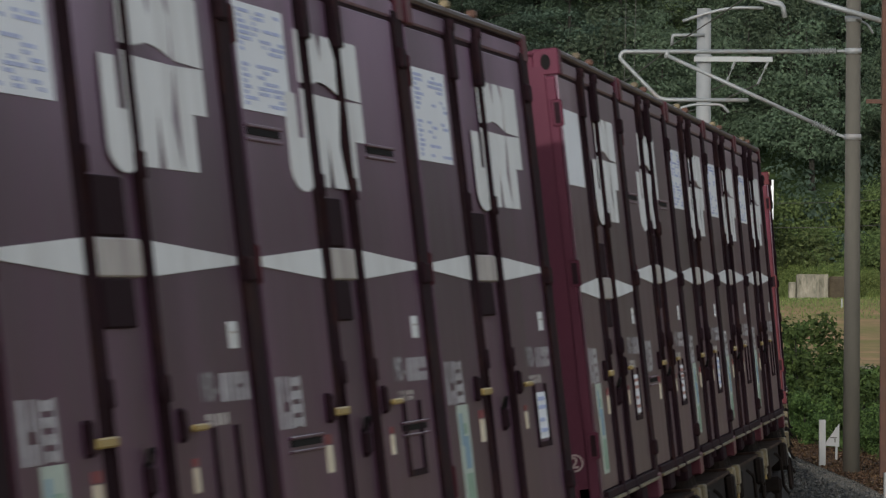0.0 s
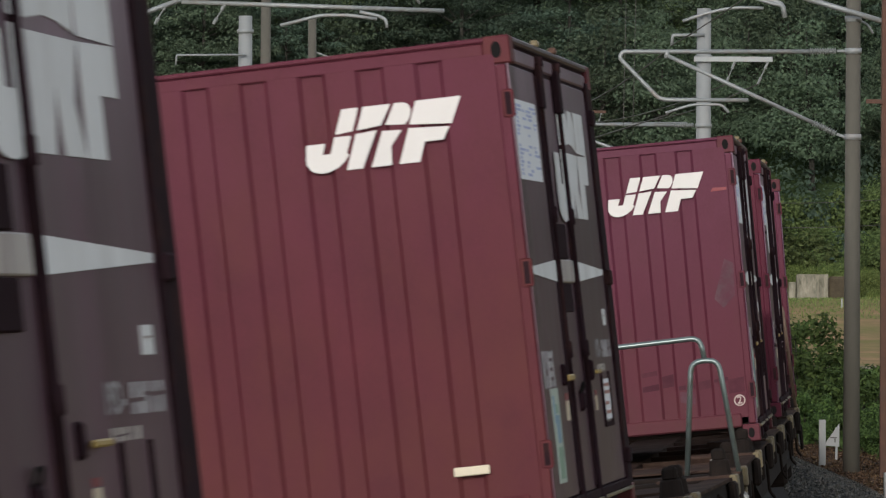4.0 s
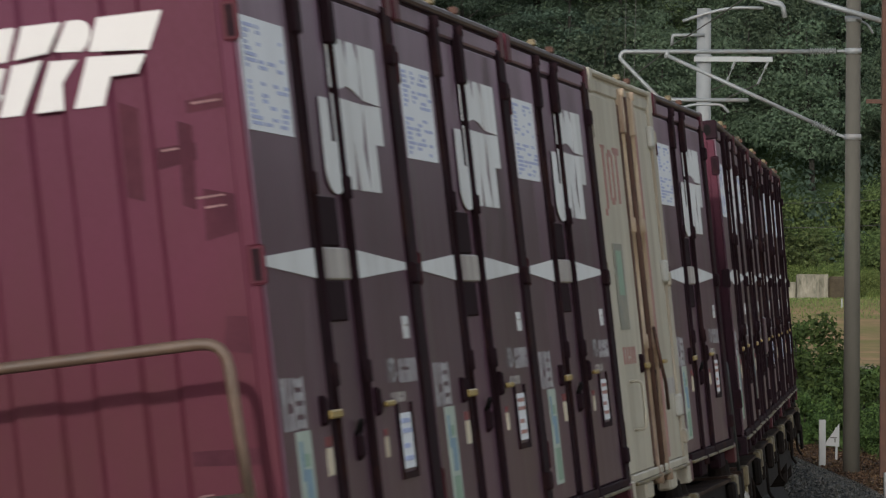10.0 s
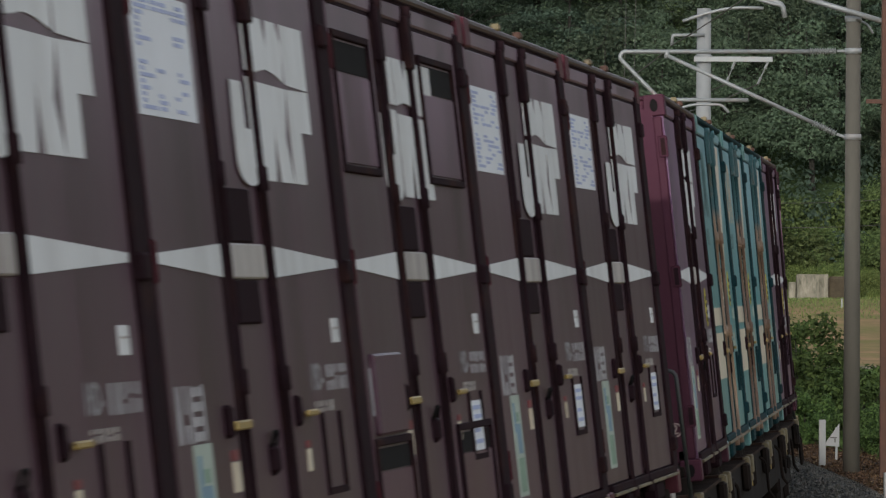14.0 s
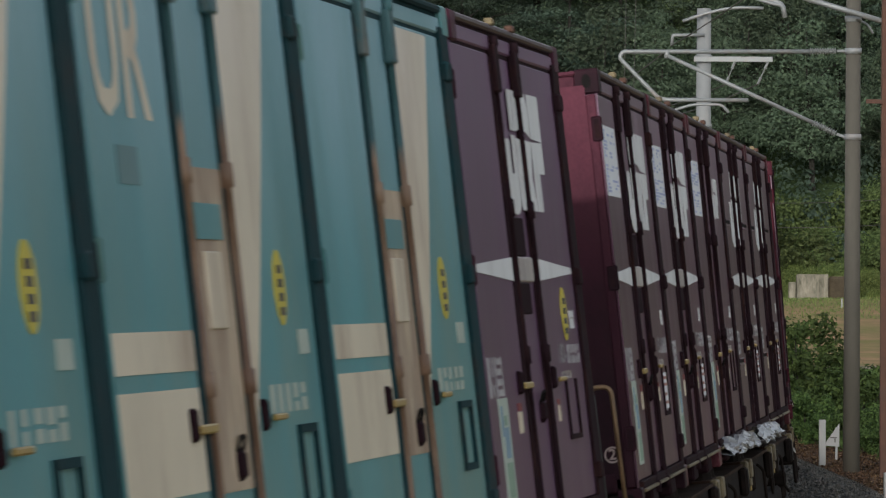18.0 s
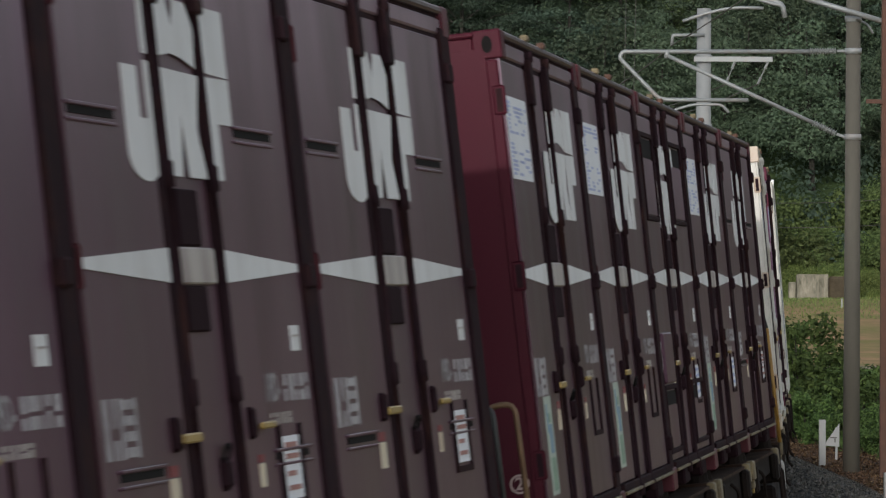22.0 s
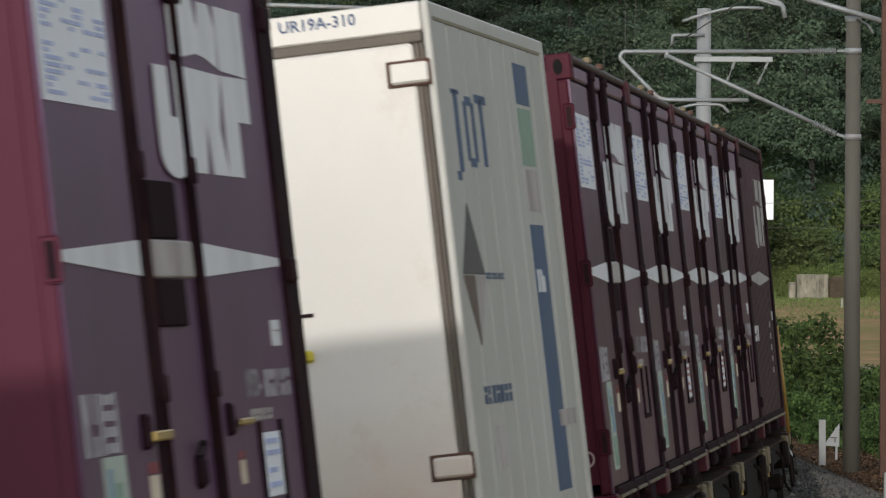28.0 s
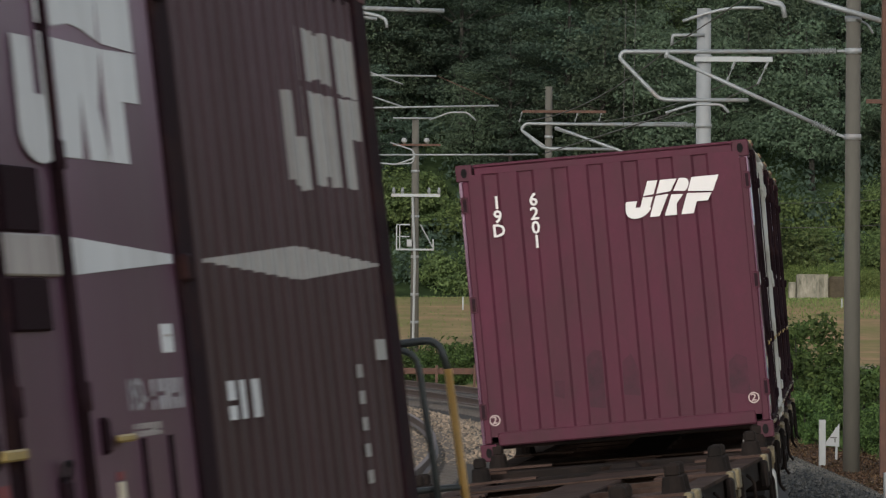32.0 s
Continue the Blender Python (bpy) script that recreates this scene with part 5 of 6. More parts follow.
    kind, m = rail
    if kind == "gate":
        part("handrail", tube(B(), rounded([(-0.95, y, 1.0), (-0.95, y, 1.94), (0.98, y, 2.0), (1.0, y, 1.84)], 0.1), 0.02, 8), m, w, "painted tube end handrail", smooth=True)
        part("handrail_loop", tube(B(), rounded([(0.80, y - 0.02, 1.0), (0.90, y - 0.02, 1.83), (1.10, y - 0.02, 1.83), (1.18, y - 0.02, 1.0)], 0.08), 0.02, 8), m, w, smooth=True)
    elif kind == "full":
        part("handrail", tube(B(), rounded([(-1.1, y, 1.0), (-1.1, y, 2.14), (1.12, y, 2.17), (1.18, y, 1.0)], 0.09), 0.021, 8), m, w, "brown tube end handrail", smooth=True)
        part("handrail_bar", tube(B(), [(-1.1, y, 1.62), (1.15, y, 1.64)], 0.02, 8), m, w, smooth=True)
        part("handrail_post", tube(B(), [(-0.1, y, 1.0), (-0.1, y, 2.15)], 0.024, 8), m, w, smooth=True)
    elif kind == "hoop":
        part("handrail", tube(B(), rounded([(0.62, y, 1.02), (0.64, y, 2.12), (1.14, y, 2.13), (1.17, y, 2.0)], 0.09), 0.017, 8), M_RAILDARK, w, "dark bent handrail", smooth=True)
        part("handrail_post", tube(B(), [(1.17, y, 2.0), (1.205, y, 1.0)], 0.018, 8), m, w, "yellow-brown upright of the handrail", smooth=True)
        part("handrail_loop", tube(B(), rounded([(0.72, y - 0.04, 1.02), (0.74, y - 0.04, 2.10), (1.05, y - 0.04, 2.10), (1.10, y - 0.04, 1.02)], 0.09), 0.015, 8), M_RAILDARK, w, smooth=True)
        part("handrail_bar", tube(B(), [(0.63, y, 1.5), (1.18, y, 1.5)], 0.014, 8), M_RAILDARK, w, smooth=True)
    elif kind == "low":
        part("handrail", tube(B(), rounded([(1.0, y, 1.0), (1.01, y, 1.82), (1.15, y, 1.83), (1.175, y, 1.0)], 0.06), 0.014, 8), m, w, "thin bent end handrail", smooth=True)
        part("handrail_loop", tube(B(), rounded([(0.90, y - 0.05, 1.0), (0.92, y - 0.05, 1.82), (1.05, y - 0.05, 1.82), (1.07, y - 0.05, 1.0)], 0.05), 0.014, 8), M_RAILDARK, w, smooth=True)
    if rear:
        part("rear_handrail", tube(B(), rounded([(0.94, -y, 1.0), (0.95, -y, 1.84), (1.13, -y, 1.84), (1.17, -y, 1.0)], 0.07), 0.015, 8), M_RAILDARK, w, "dark bent handrail", smooth=True)
    if sheets:
        for y0, n in ((-1.4, 42), (2.7, 40)):
            bm, g = B(), random.Random(int(y0 * 10))
            rows = [[bm.verts.new((1.225 + g.uniform(0.0, 0.05) + 0.015 * k, y0 + 0.085 * i + g.uniform(-0.035, 0.035), 1.26 - 0.024 * k - 0.06 * (y0 + 0.085 * i + 1.4) / 7.5 + 0.02 * math.sin(i * 0.5 + y0) + g.uniform(-0.02, 0.02))) for i in range(n)] for k in range(5)]
            for a, b in zip(rows, rows[1:]):
                quads(bm, a, b, False)
            back = [bm.verts.new((1.21, q.co.y, q.co.z)) for q in rows[0]]
            quads(bm, back, rows[0], False)
            quads(bm, rows[-1], [bm.verts.new((1.21, q.co.y, q.co.z + 0.02)) for q in rows[-1]], False)
            part("plastic_sheet", bm, M_FOIL, w, "crumpled white plastic sheet")
    part("marker_lamp_bracket", boxed(0.98, 1.08, y - 0.12, y - 0.02, 1.003, 1.12, bev=0.015), M_PLATE, w)
    return w


# ---------------------------------------------------------------- the ground
def rise(x, y):
    """Height of the land: the railway's flat, a field that slopes up beyond it, a bank and the wooded hill."""
    z = -0.72
    f = min(max((y - 175) / 85, 0.0), 1.0)
    z += 2.6 * f * f * (3 - 2 * f)
    b = min(max((y - 261.0 + 0.12 * (x - 18)) / 16, 0.0), 1.0)
    z += 4.2 * b * b * (3 - 2 * b)
    if y > 268:
        h = min((y - 268) * 0.33, 95 + 20 * math.sin(x * 0.004 + 1))
        z += h
    z += 0.10 * noise.noise(Vector((x * 0.11, y * 0.07, 0))) * (1 if y > 120 or x > 8 else 0.3)
    return z


def ground_sheet():
    xs = [-4000, -1500, -600, -250, -120] + [-60 + 3 * i for i in range(41)] + [120, 250, 600, 1500, 4000]
    ys = [-4000, -1500, -500, -200, -80] + [-40 + 8 * i for i in range(20)] + [120 + 2.5 * i for i in range(90)] + [350 + 15 * i for i in range(12)] + [600, 900, 1500, 4000]
    verts = [(x, y, rise(x, y)) for y in ys for x in xs]
    n = len(xs)
    faces = [(r * n + c, r * n + c + 1, (r + 1) * n + c + 1, (r + 1) * n + c) for r in range(len(ys) - 1) for c in range(n - 1)]
    me = bpy.data.meshes.new("ground")
    me.from_pydata(verts, [], faces)
    me.polygons.foreach_set("use_smooth", [True] * len(me.polygons))
    me.polygons.foreach_set("material_index", [1 if y > 262 else 4 if y > 240 else 2 if 160 < y < 186 else 3 if 186 <= y < 190 else 0 for y in [ys[i // (n - 1)] for i in range(len(faces))]])
    return me


M_EARTH = material("earth_and_grass", (0.29, 0.185, 0.108), 0.95, spec=0.03, var=0.3, scale=-0.85, dirt=(0.135, 0.15, 0.05), dirt_amount=0.75, bump=0.4, fine=3.0, hi=0.5)
M_MEADOW = material("green_meadow", (0.07, 0.115, 0.028), 0.95, spec=0.03, var=0.35, scale=0.6, bump=0.4, fine=3.0)
M_PASTURE = material("short_green_pasture", (0.18, 0.165, 0.068), 0.95, spec=0.03, var=0.35, scale=0.7, dirt=(0.25, 0.17, 0.10), dirt_amount=0.7, bump=0.4, fine=3.0, hi=0.58)
M_PATH = material("pale_farm_path", (0.19, 0.165, 0.115), 0.95, spec=0.03, var=0.2, scale=0.8, bump=0.2)
M_SLOPE = material("overgrown_slope", (0.040, 0.060, 0.025), 0.95, spec=0.03, var=0.45, scale=0.3, dirt=(0.018, 0.028, 0.012), dirt_amount=0.8, bump=0.5, fine=2.0, hi=0.5)
solid("ground", ground_sheet(), M_EARTH, "earth and rough grass that climbs to a wooded hill", "ground", kind="structure")
for _m in (M_SLOPE, M_MEADOW, M_PATH, M_PASTURE):
    bpy.data.objects["ground"].data.materials.append(_m)

# the two tracks: q is the middle of each, beside the line of the train
TRACKS = (0.0, -4.2)
lean = math.tan(radians(CANT))


def strip(name, profile, s0, s1, step, mat, label, cat):
    """A long bed with the given cross-section (q, z) laid along the line."""
    verts, faces = [], []
    n = len(profile)
    k = int((s1 - s0) / step)
    for i in range(k + 1):
        s = s0 + (s1 - s0) * i / k
        x, y, th = track(s)
        verts += [(x + q * math.cos(th), y + q * math.sin(th), z) for q, z in profile]
    for i in range(k):
        for c in range(n - 1):
            a = i * n + c
            faces.append((a, a + 1, a + n + 1, a + n))
    me = bpy.data.meshes.new(name)
    me.from_pydata(verts, [], faces)
    return solid(name, me, mat, label, cat, kind="structure")


def bed_z(q):
    """Top of the ballast at q metres beside the line."""
    if q > 1.75:
        return max(-0.30 + 1.75 * lean - (q - 1.75) * 0.40, -0.74)
    if q > -1.6:
        return -0.30 + q * lean
    if q > -2.5:
        a = -0.30 - 1.6 * lean
        b = -0.30 + 1.7 * lean
        return a + (b - a) * (-1.6 - q) / 0.9
    if q > -5.9:
        return -0.30 + (q + 4.2) * lean
    return max(-0.30 - 1.7 * lean - (-5.9 - q) * 0.62, -0.78)


strip("ballast_bed", [(q, bed_z(q)) for q in (-7.2, -6.6, -5.9, -5.0, -4.2, -3.4, -2.5, -2.0, -1.6, -0.8, 0, 0.9, 1.75, 2.1, 2.5, 2.9, 3.2)], -80, 190, 3.0, M_BALLAST, "grey-brown ballast bed of the double track", "ballast")


def rail_profile(q0):
    return [(q0 - 0.065, -0.155), (q0 - 0.065, -0.14), (q0 - 0.012, -0.125), (q0 - 0.012, -0.045), (q0 - 0.034, -0.03), (q0 - 0.032, 0.0), (q0 + 0.032, 0.0), (q0 + 0.034, -0.03), (q0 + 0.012, -0.045), (q0 + 0.012, -0.125), (q0 + 0.065, -0.14), (q0 + 0.065, -0.155)]


for q in TRACKS:
    for d in (-0.565, 0.565):
        strip("rail", [(a, b + d * lean) for a, b in rail_profile(q + d)], -80, 190, 2.0, M_RAILTOP, "brown steel running rail on concrete sleepers", "rail")

sleeper = done(boxed(-1.0, 1.0, -0.12, 0.12, -0.42, -0.275, bev=0.02), "sleeper")
sleeper.materials.append(M_SLEEPER)
for q in TRACKS:
    base = tagged(new("sleepers"), "concrete sleepers in the ballast", "sleeper", kind="structure")
    for i in range(135):
        s = 8 + i * 0.62 if q else 20 + i * 0.62
        x, y, th = track(s)
        o = new("sleeper", sleeper)
        o.parent = base
        o.matrix_basis = pose(x + q * math.cos(th), y + q * math.sin(th), 0, 0, -CANT, math.degrees(th))


def stones(seed, count, s0, s1, q0, q1):
    """Loose ballast stones, each with its own faces, joined."""
    g = np.random.default_rng(seed)
    base = np.array([(1, 0, 0), (-1, 0, 0), (0, 1, 0), (0, -1, 0), (0, 0, 1), (0, 0, -1)], float)
    tri = [(0, 2, 4), (2, 1, 4), (1, 3, 4), (3, 0, 4), (2, 0, 5), (1, 2, 5), (3, 1, 5), (0, 3, 5)]
    verts, faces = [], []
    for k in range(count):
        s, q = g.uniform(s0, s1), g.uniform(q0, q1)
        p = on_track(s, q, bed_z(q) + 0.005)
        r = g.uniform(0.022, 0.055)
        m = np.linalg.qr(g.normal(size=(3, 3)))[0]
        v = (base * g.uniform(0.65, 1.3, (6, 1)) * (r, r * 0.8, r * 0.65)) @ m
        o = len(verts)
        verts += [(p.x + a, p.y + b, p.z + c) for a, b, c in v]
        faces += [(a + o, b + o, c + o) for a, b, c in tri]
    me = bpy.data.meshes.new("ballast_stones")
    me.from_pydata(verts, [], faces)
    return me


solid("ballast_stones", stones(1, 26000, 2, 50, 1.2, 3.15), M_STONE, "loose grey ballast stones on the shoulder", "gravel", kind="stuff")
solid("ballast_stones", stones(2, 15000, 22, 75, -5.7, -1.3), M_STONE_BROWN, "loose ballast stones between the tracks", "gravel", kind="stuff")

# ---------------------------------------------------------------- masts and overhead line
def mast(x, y, r, top, mat, label, bands=()):
    t = thing("catenary_mast", label, "mast", "masts beside the line")
    t.location = (x, y, 0)
    part("pole", tube(B(), [(0, 0, rise(x, y) - 0.3), (0, 0, 3), (0, 0, top)], [r * 1.08, r, r * 0.88], 20), mat, t, smooth=True)
    for z in bands:
        part("band", tube(B(), [(0, 0, z - 0.05), (0, 0, z + 0.05)], r * 1.08, 20), M_GALV, t, smooth=True)
    return t


def bar(t, name, pts, r, mat=None, label="", bend=0.12):
    o = t.location
    pts = [Vector(p) - Vector((o.x, o.y, 0)) for p in pts]
    return part(name, tube(B(), rounded(pts, bend) if len(pts) > 2 else pts, r * (0.86 if o.y < 130 else 0.55), 8), mat or M_GALV, t, label, smooth=True)


def insulator(t, a, b, n=11, r=0.062):
    """A string of sheds from a to b."""
    o = Vector((t.location.x, t.location.y, 0))
    a, b = Vector(a) - o, Vector(b) - o
    pts, rs = [], []
    for i in range(n):
        for f, q in ((0.05, 0.035), (0.3, r), (0.55, r * 0.8), (0.7, 0.035)):
            pts.append(a + (b - a) * (i + f) / n)
            rs.append(q)
    return part("insulator", tube(B(), pts, rs, 12), M_INSUL, t, "ribbed grey insulator")


def hanger(t, a, b):
    o = Vector((t.location.x, t.location.y, 0))
    a, b = Vector(a) - o, Vector(b) - o
    m = (a + b) / 2
    k = part("drop_insulator", tube(B(), [a, a.lerp(b, 0.3), a.lerp(b, 0.32), a.lerp(b, 0.7), a.lerp(b, 0.72), b], [0.03, 0.035, 0.014, 0.014, 0.035, 0.025], 8), M_INSUL, t)
    return k


m1 = mast(7.0, 86, 0.135, 9.6, M_CONCRETE, "weathered round concrete mast with tubular bracket", (5.03, 6.5, 7.05))
Y = 86
bar(m1, "bracket_tube", [(6.25, Y, 6.49), (3.05, Y, 6.47), (3.0, Y, 6.36), (3.67, Y, 5.68), (3.80, Y, 5.65), (5.21, Y, 5.65)], 0.042, label="galvanised bracket tube")
insulator(m1, (6.25, Y, 6.49), (6.72, Y, 6.5))
bar(m1, "bracket_root", [(6.72, Y, 6.5), (6.95, Y, 6.5)], 0.03)
bar(m1, "strut", [(3.81, Y, 6.41), (6.32, Y, 5.27)], 0.04, label="slanting galvanised strut")
insulator(m1, (6.32, Y, 5.27), (6.72, Y, 5.08))
bar(m1, "strut_root", [(6.72, Y, 5.08), (6.95, Y, 5.0)], 0.03)
bar(m1, "steady_arm", [(3.79, Y - 0.1, 5.42), (4.25, Y - 0.1, 5.57), (4.75, Y - 0.1, 5.57), (4.87, Y - 0.1, 5.43)], 0.028)
bar(m1, "clamp", [(3.82, Y, 6.5), (3.80, Y, 6.36)], 0.05)
bar(m1, "stub_arm", [(6.95, Y, 7.03), (7.22, Y, 7.0), (7.34, Y, 6.8)], 0.022)
bar(m1, "cross_tube", [(6.1, Y - 0.3, 7.4), (7.5, Y - 0.3, 6.99)], 0.055, label="galvanised cross tube")
bar(m1, "upper_steady", [(5.25, Y, 7.42), (5.62, Y, 7.3), (5.78, Y, 7.28), (5.84, Y, 7.08)], 0.035)
m2 = mast(6.2, 120, 0.19, 9.1, M_WHITEPOLE, "pale grey thick round mast with short cross arms", (7.93, 6.3))
Y = 120
bar(m2, "short_arm", [(6.2, Y - 0.2, 8.46), (5.45, Y - 0.2, 8.45), (5.42, Y - 0.2, 8.2)], 0.045, bend=0.03)
part("cross_arm", boxed(-0.25, 1.63, -0.26, -0.2, 7.82, 7.95, bev=0.01), M_GALV, m2)
hanger(m2, (6.93, Y - 0.22, 7.82), (6.72, Y - 0.22, 7.3))
hanger(m2, (7.72, Y - 0.22, 7.82), (7.48, Y - 0.22, 7.3))
bar(m2, "stay_tube", [(5.68, Y - 0.3, 8.78), (6.3, Y - 0.3, 9.0), (6.95, Y - 0.3, 9.12), (7.6, Y - 0.3, 9.1)], 0.045, bend=0.5)
part("stay_hook", tube(B(), rounded([(1.25, -0.3, 9.35), (1.6, -0.3, 9.28), (1.85, -0.3, 9.2), (1.92, -0.3, 8.88)], 0.1), 0.06, 8), M_GALV, m2, smooth=True)
bar(m2, "bracket_tube", [(5.5, Y, 6.31), (1.95, Y, 6.33), (1.84, Y, 6.18), (2.36, Y, 5.76), (2.6, Y, 5.73), (4.1, Y, 5.73)], 0.042)
insulator(m2, (5.5, Y, 6.31), (5.98, Y, 6.31))
bar(m2, "strut", [(2.65, Y, 6.25), (5.6, Y, 5.2)], 0.04)
m3 = mast(3.97, 190, 0.15, 10.0, M_CONCRETE, "slender concrete mast with rusty cross arm", (8.1,))
part("cross_arm", boxed(-1.0, 2.15, -0.25, -0.17, 9.0, 9.1), M_RUSTY, m3)
for dx in (-1.0, 1.1, 2.0):
    hanger(m3, (3.97 + dx, 189.8, 9.05), (3.85 + dx, 189.8, 8.65))
bar(m3, "bracket_tube", [(9.2, 190, 8.66), (3.1, 190, 8.58), (2.9, 190, 8.4), (3.9, 190, 7.7), (5.6, 190, 7.66)], 0.06)
bar(m3, "strut", [(4.2, 190, 8.4), (6.4, 190, 7.72)], 0.06)
m4 = mast(-1.12, 200, 0.16, 9.15, M_CONCRETE, "concrete mast with equipment platform and white conduit", (7.0, 5.2, 3.6, 2.1, 1.0))
part("cross_arm", boxed(-0.95, 1.0, -0.25, -0.15, 5.98, 6.1), M_GALV, m4)
for dx in (-0.85, -0.5, 0.55, 0.95):
    part("pin_insulator", tube(B(), [(dx, -0.2, 6.1), (dx, -0.2, 6.2), (dx, -0.2, 6.35)], [0.05, 0.07, 0.04], 10), M_INSUL, m4)
part("conduit", tube(B(), [(-0.05, -0.24, 0.2), (0.0, -0.24, 3.4), (-0.1, -0.24, 6.0)], 0.05, 8), M_SIGN, m4, "white conduit pipe")
part("platform_frame", many([(-0.75, 0.75, -0.35, 0.35, 3.85, 3.92), (-0.75, -0.70, -0.35, -0.3, 3.92, 4.9), (0.70, 0.75, -0.35, -0.3, 3.92, 4.3), (-0.75, -0.2, -0.35, -0.3, 4.85, 4.9), (-0.75, -0.2, -0.35, -0.3, 4.38, 4.42), (-0.62, -0.58, -0.35, -0.3, 3.92, 4.9)]), M_GALV, m4, "small railed work platform")
part("platform_brace", tube(B(), [(0.2, -0.33, 4.9), (0.75, -0.33, 3.9)], 0.03, 6), M_GALV, m4)
part("switch_box", boxed(-0.32, -0.12, -0.35, -0.2, 4.0, 4.28, bev=0.01), M_SIGN, m4)
bar(m4, "side_arm", [(-2.0, 199.7, 9.1), (-0.3, 199.7, 9.1)], 0.06)
for dx in (-0.45, 0.45):
    part("ball_insulator", tube(B(), [(dx, -0.3, 8.1 + 0.11 * k) for k in range(3)], [0.06, 0.13, 0.06], 12), M_SIGN, m4, smooth=True)
part("ball_arm", boxed(-0.9, 1.0, -0.32, -0.26, 8.0, 8.08), M_RUSTY, m4)
# masts of the other track
m5 = mast(-6.95, 86, 0.165, 11.0, M_CONCRETE, "weathered concrete mast with large ribbed insulator", (6.46,))
Y = 86
bar(m5, "bracket_root", [(-6.9, Y, 6.48), (-6.55, Y, 6.48)], 0.035)
insulator(m5, (-6.55, Y, 6.48), (-5.95, Y, 6.78), 11, 0.10)
bar(m5, "strut", [(-5.95, Y, 6.78), (-4.4, Y, 7.36)], 0.05, label="slanting galvanised strut")
bar(m5, "cross_tube", [(-4.5, Y, 7.28), (0.0, Y, 7.15)], 0.045, label="galvanised cross tube")
bar(m5, "upper_tube", [(-4.45, Y, 7.36), (-2.95, Y, 7.38)], 0.07)
bar(m5, "steady_arm", [(-2.8, Y - 0.1, 6.88), (-2.1, Y - 0.1, 7.06), (-1.6, Y - 0.1, 7.06), (-1.15, Y - 0.1, 7.0)], 0.035)
bar(m5, "steady_hook", [(-1.45, Y - 0.1, 7.12), (-1.15, Y - 0.1, 7.06), (-1.0, Y - 0.1, 7.0), (-0.98, Y - 0.1, 6.85)], 0.035)
bar(m5, "tie_rod", [(-0.7, Y, 7.6), (-0.42, Y, 7.28)], 0.03)
for x in (-4.75, -3.75):
    hanger(m5, (x, Y, 7.25), (x - 0.2, Y, 6.9))
m6 = mast(-5.14, 130, 0.2, 9.4, M_WHITEPOLE, "pale grey thick round mast beside the far track", (9.0,))
bar(m6, "short_arm", [(-5.1, 129.7, 8.38), (-6.9, 129.7, 8.36), (-6.92, 129.7, 8.1)], 0.05, bend=0.03)
m7 = mast(-4.9, 138, 0.15, 12.0, M_CONCRETE, "slender concrete mast beside the far track")
m8 = mast(-4.2, 160, 0.15, 11.0, M_CONCRETE, "concrete mast with stacked galvanised brackets")
Y = 160
bar(m8, "bracket_tube", [(-4.2, Y, 9.15), (-0.25, Y, 9.12)], 0.06)
bar(m8, "bracket_tube", [(-4.2, Y, 8.06), (1.75, Y, 8.19)], 0.055)
bar(m8, "strut", [(-4.2, Y, 9.9), (-1.3, Y, 8.85)], 0.05)
bar(m8, "strut", [(-3.9, Y, 9.0), (-1.2, Y, 8.1)], 0.05)
bar(m8, "tie_rod", [(-0.2, Y, 9.12), (1.6, Y, 8.35)], 0.02, M_RUSTY)
bar(m8, "steady_arm", [(-0.45, Y, 7.72), (0.2, Y, 7.97), (0.75, Y, 7.97), (1.02, Y, 7.72)], 0.05)
bar(m8, "low_tube", [(-2.4, Y, 6.6), (3.0, Y, 6.64)], 0.05)
bar(m8, "low_arm", [(-4.2, Y, 6.5), (-1.5, Y, 6.3), (-0.95, Y, 6.5), (-0.9, Y, 6.65)], 0.05)
bar(m8, "low_strut", [(-1.7, Y, 7.0), (-0.95, Y, 6.75), (-0.95, Y, 6.35), (-1.6, Y, 6.3)], 0.05)
rust_pole = thing("rusty_post", "rusty steel post with short cross arm beside the line", "post")
rust_pole.location = (7.37, 84, 0)
part("upright", boxed(-0.06, 0.07, -0.06, 0.06, -0.9, 9.5, bev=0.01), M_RUSTY, rust_pole)
part("cross_arm", boxed(-0.32, 0.3, -0.1, -0.061, 5.53, 5.6), M_RUSTY, rust_pole)


def wire(name, ends, r, label, sag=0.0, n=10):
    a, b = Vector(ends[0]), Vector(ends[1])
    pts = [a.lerp(b, i / n) - Vector((0, 0, sag * 4 * (i / n) * (1 - i / n))) for i in range(n + 1)]
    return solid(name, tube(B(), pts, r, 6), M_WIRE, label, "wire", "overhead wires", smooth=True)


wire("messenger_wire", ((3.82, 86, 6.5), (2.0, 120, 6.4)), 0.012, "thin dark messenger wire", 0.25)
wire("contact_wire", ((3.85, 86, 5.4), (2.35, 120, 5.6)), 0.012, "thin dark contact wire")
wire("feeder_wire", ((6.75, 119.8, 7.3), (3.9, 190, 8.7)), 0.014, "thin dark feeder wire", 0.4)
wire("feeder_wire", ((7.5, 119.8, 7.3), (5.6, 190, 8.7)), 0.014, "thin dark feeder wire", 0.4)
wire("feeder_wire", ((5.42, 119.8, 8.2), (8.2, 60, 9.8)), 0.014, "thin dark feeder wire", 0.3)
for z in (5.6, 6.7):
    wire("line_wire", ((12.0, 230, z - 0.3), (23.0, 215, z)), 0.012, "thin far line wire", 0.3)
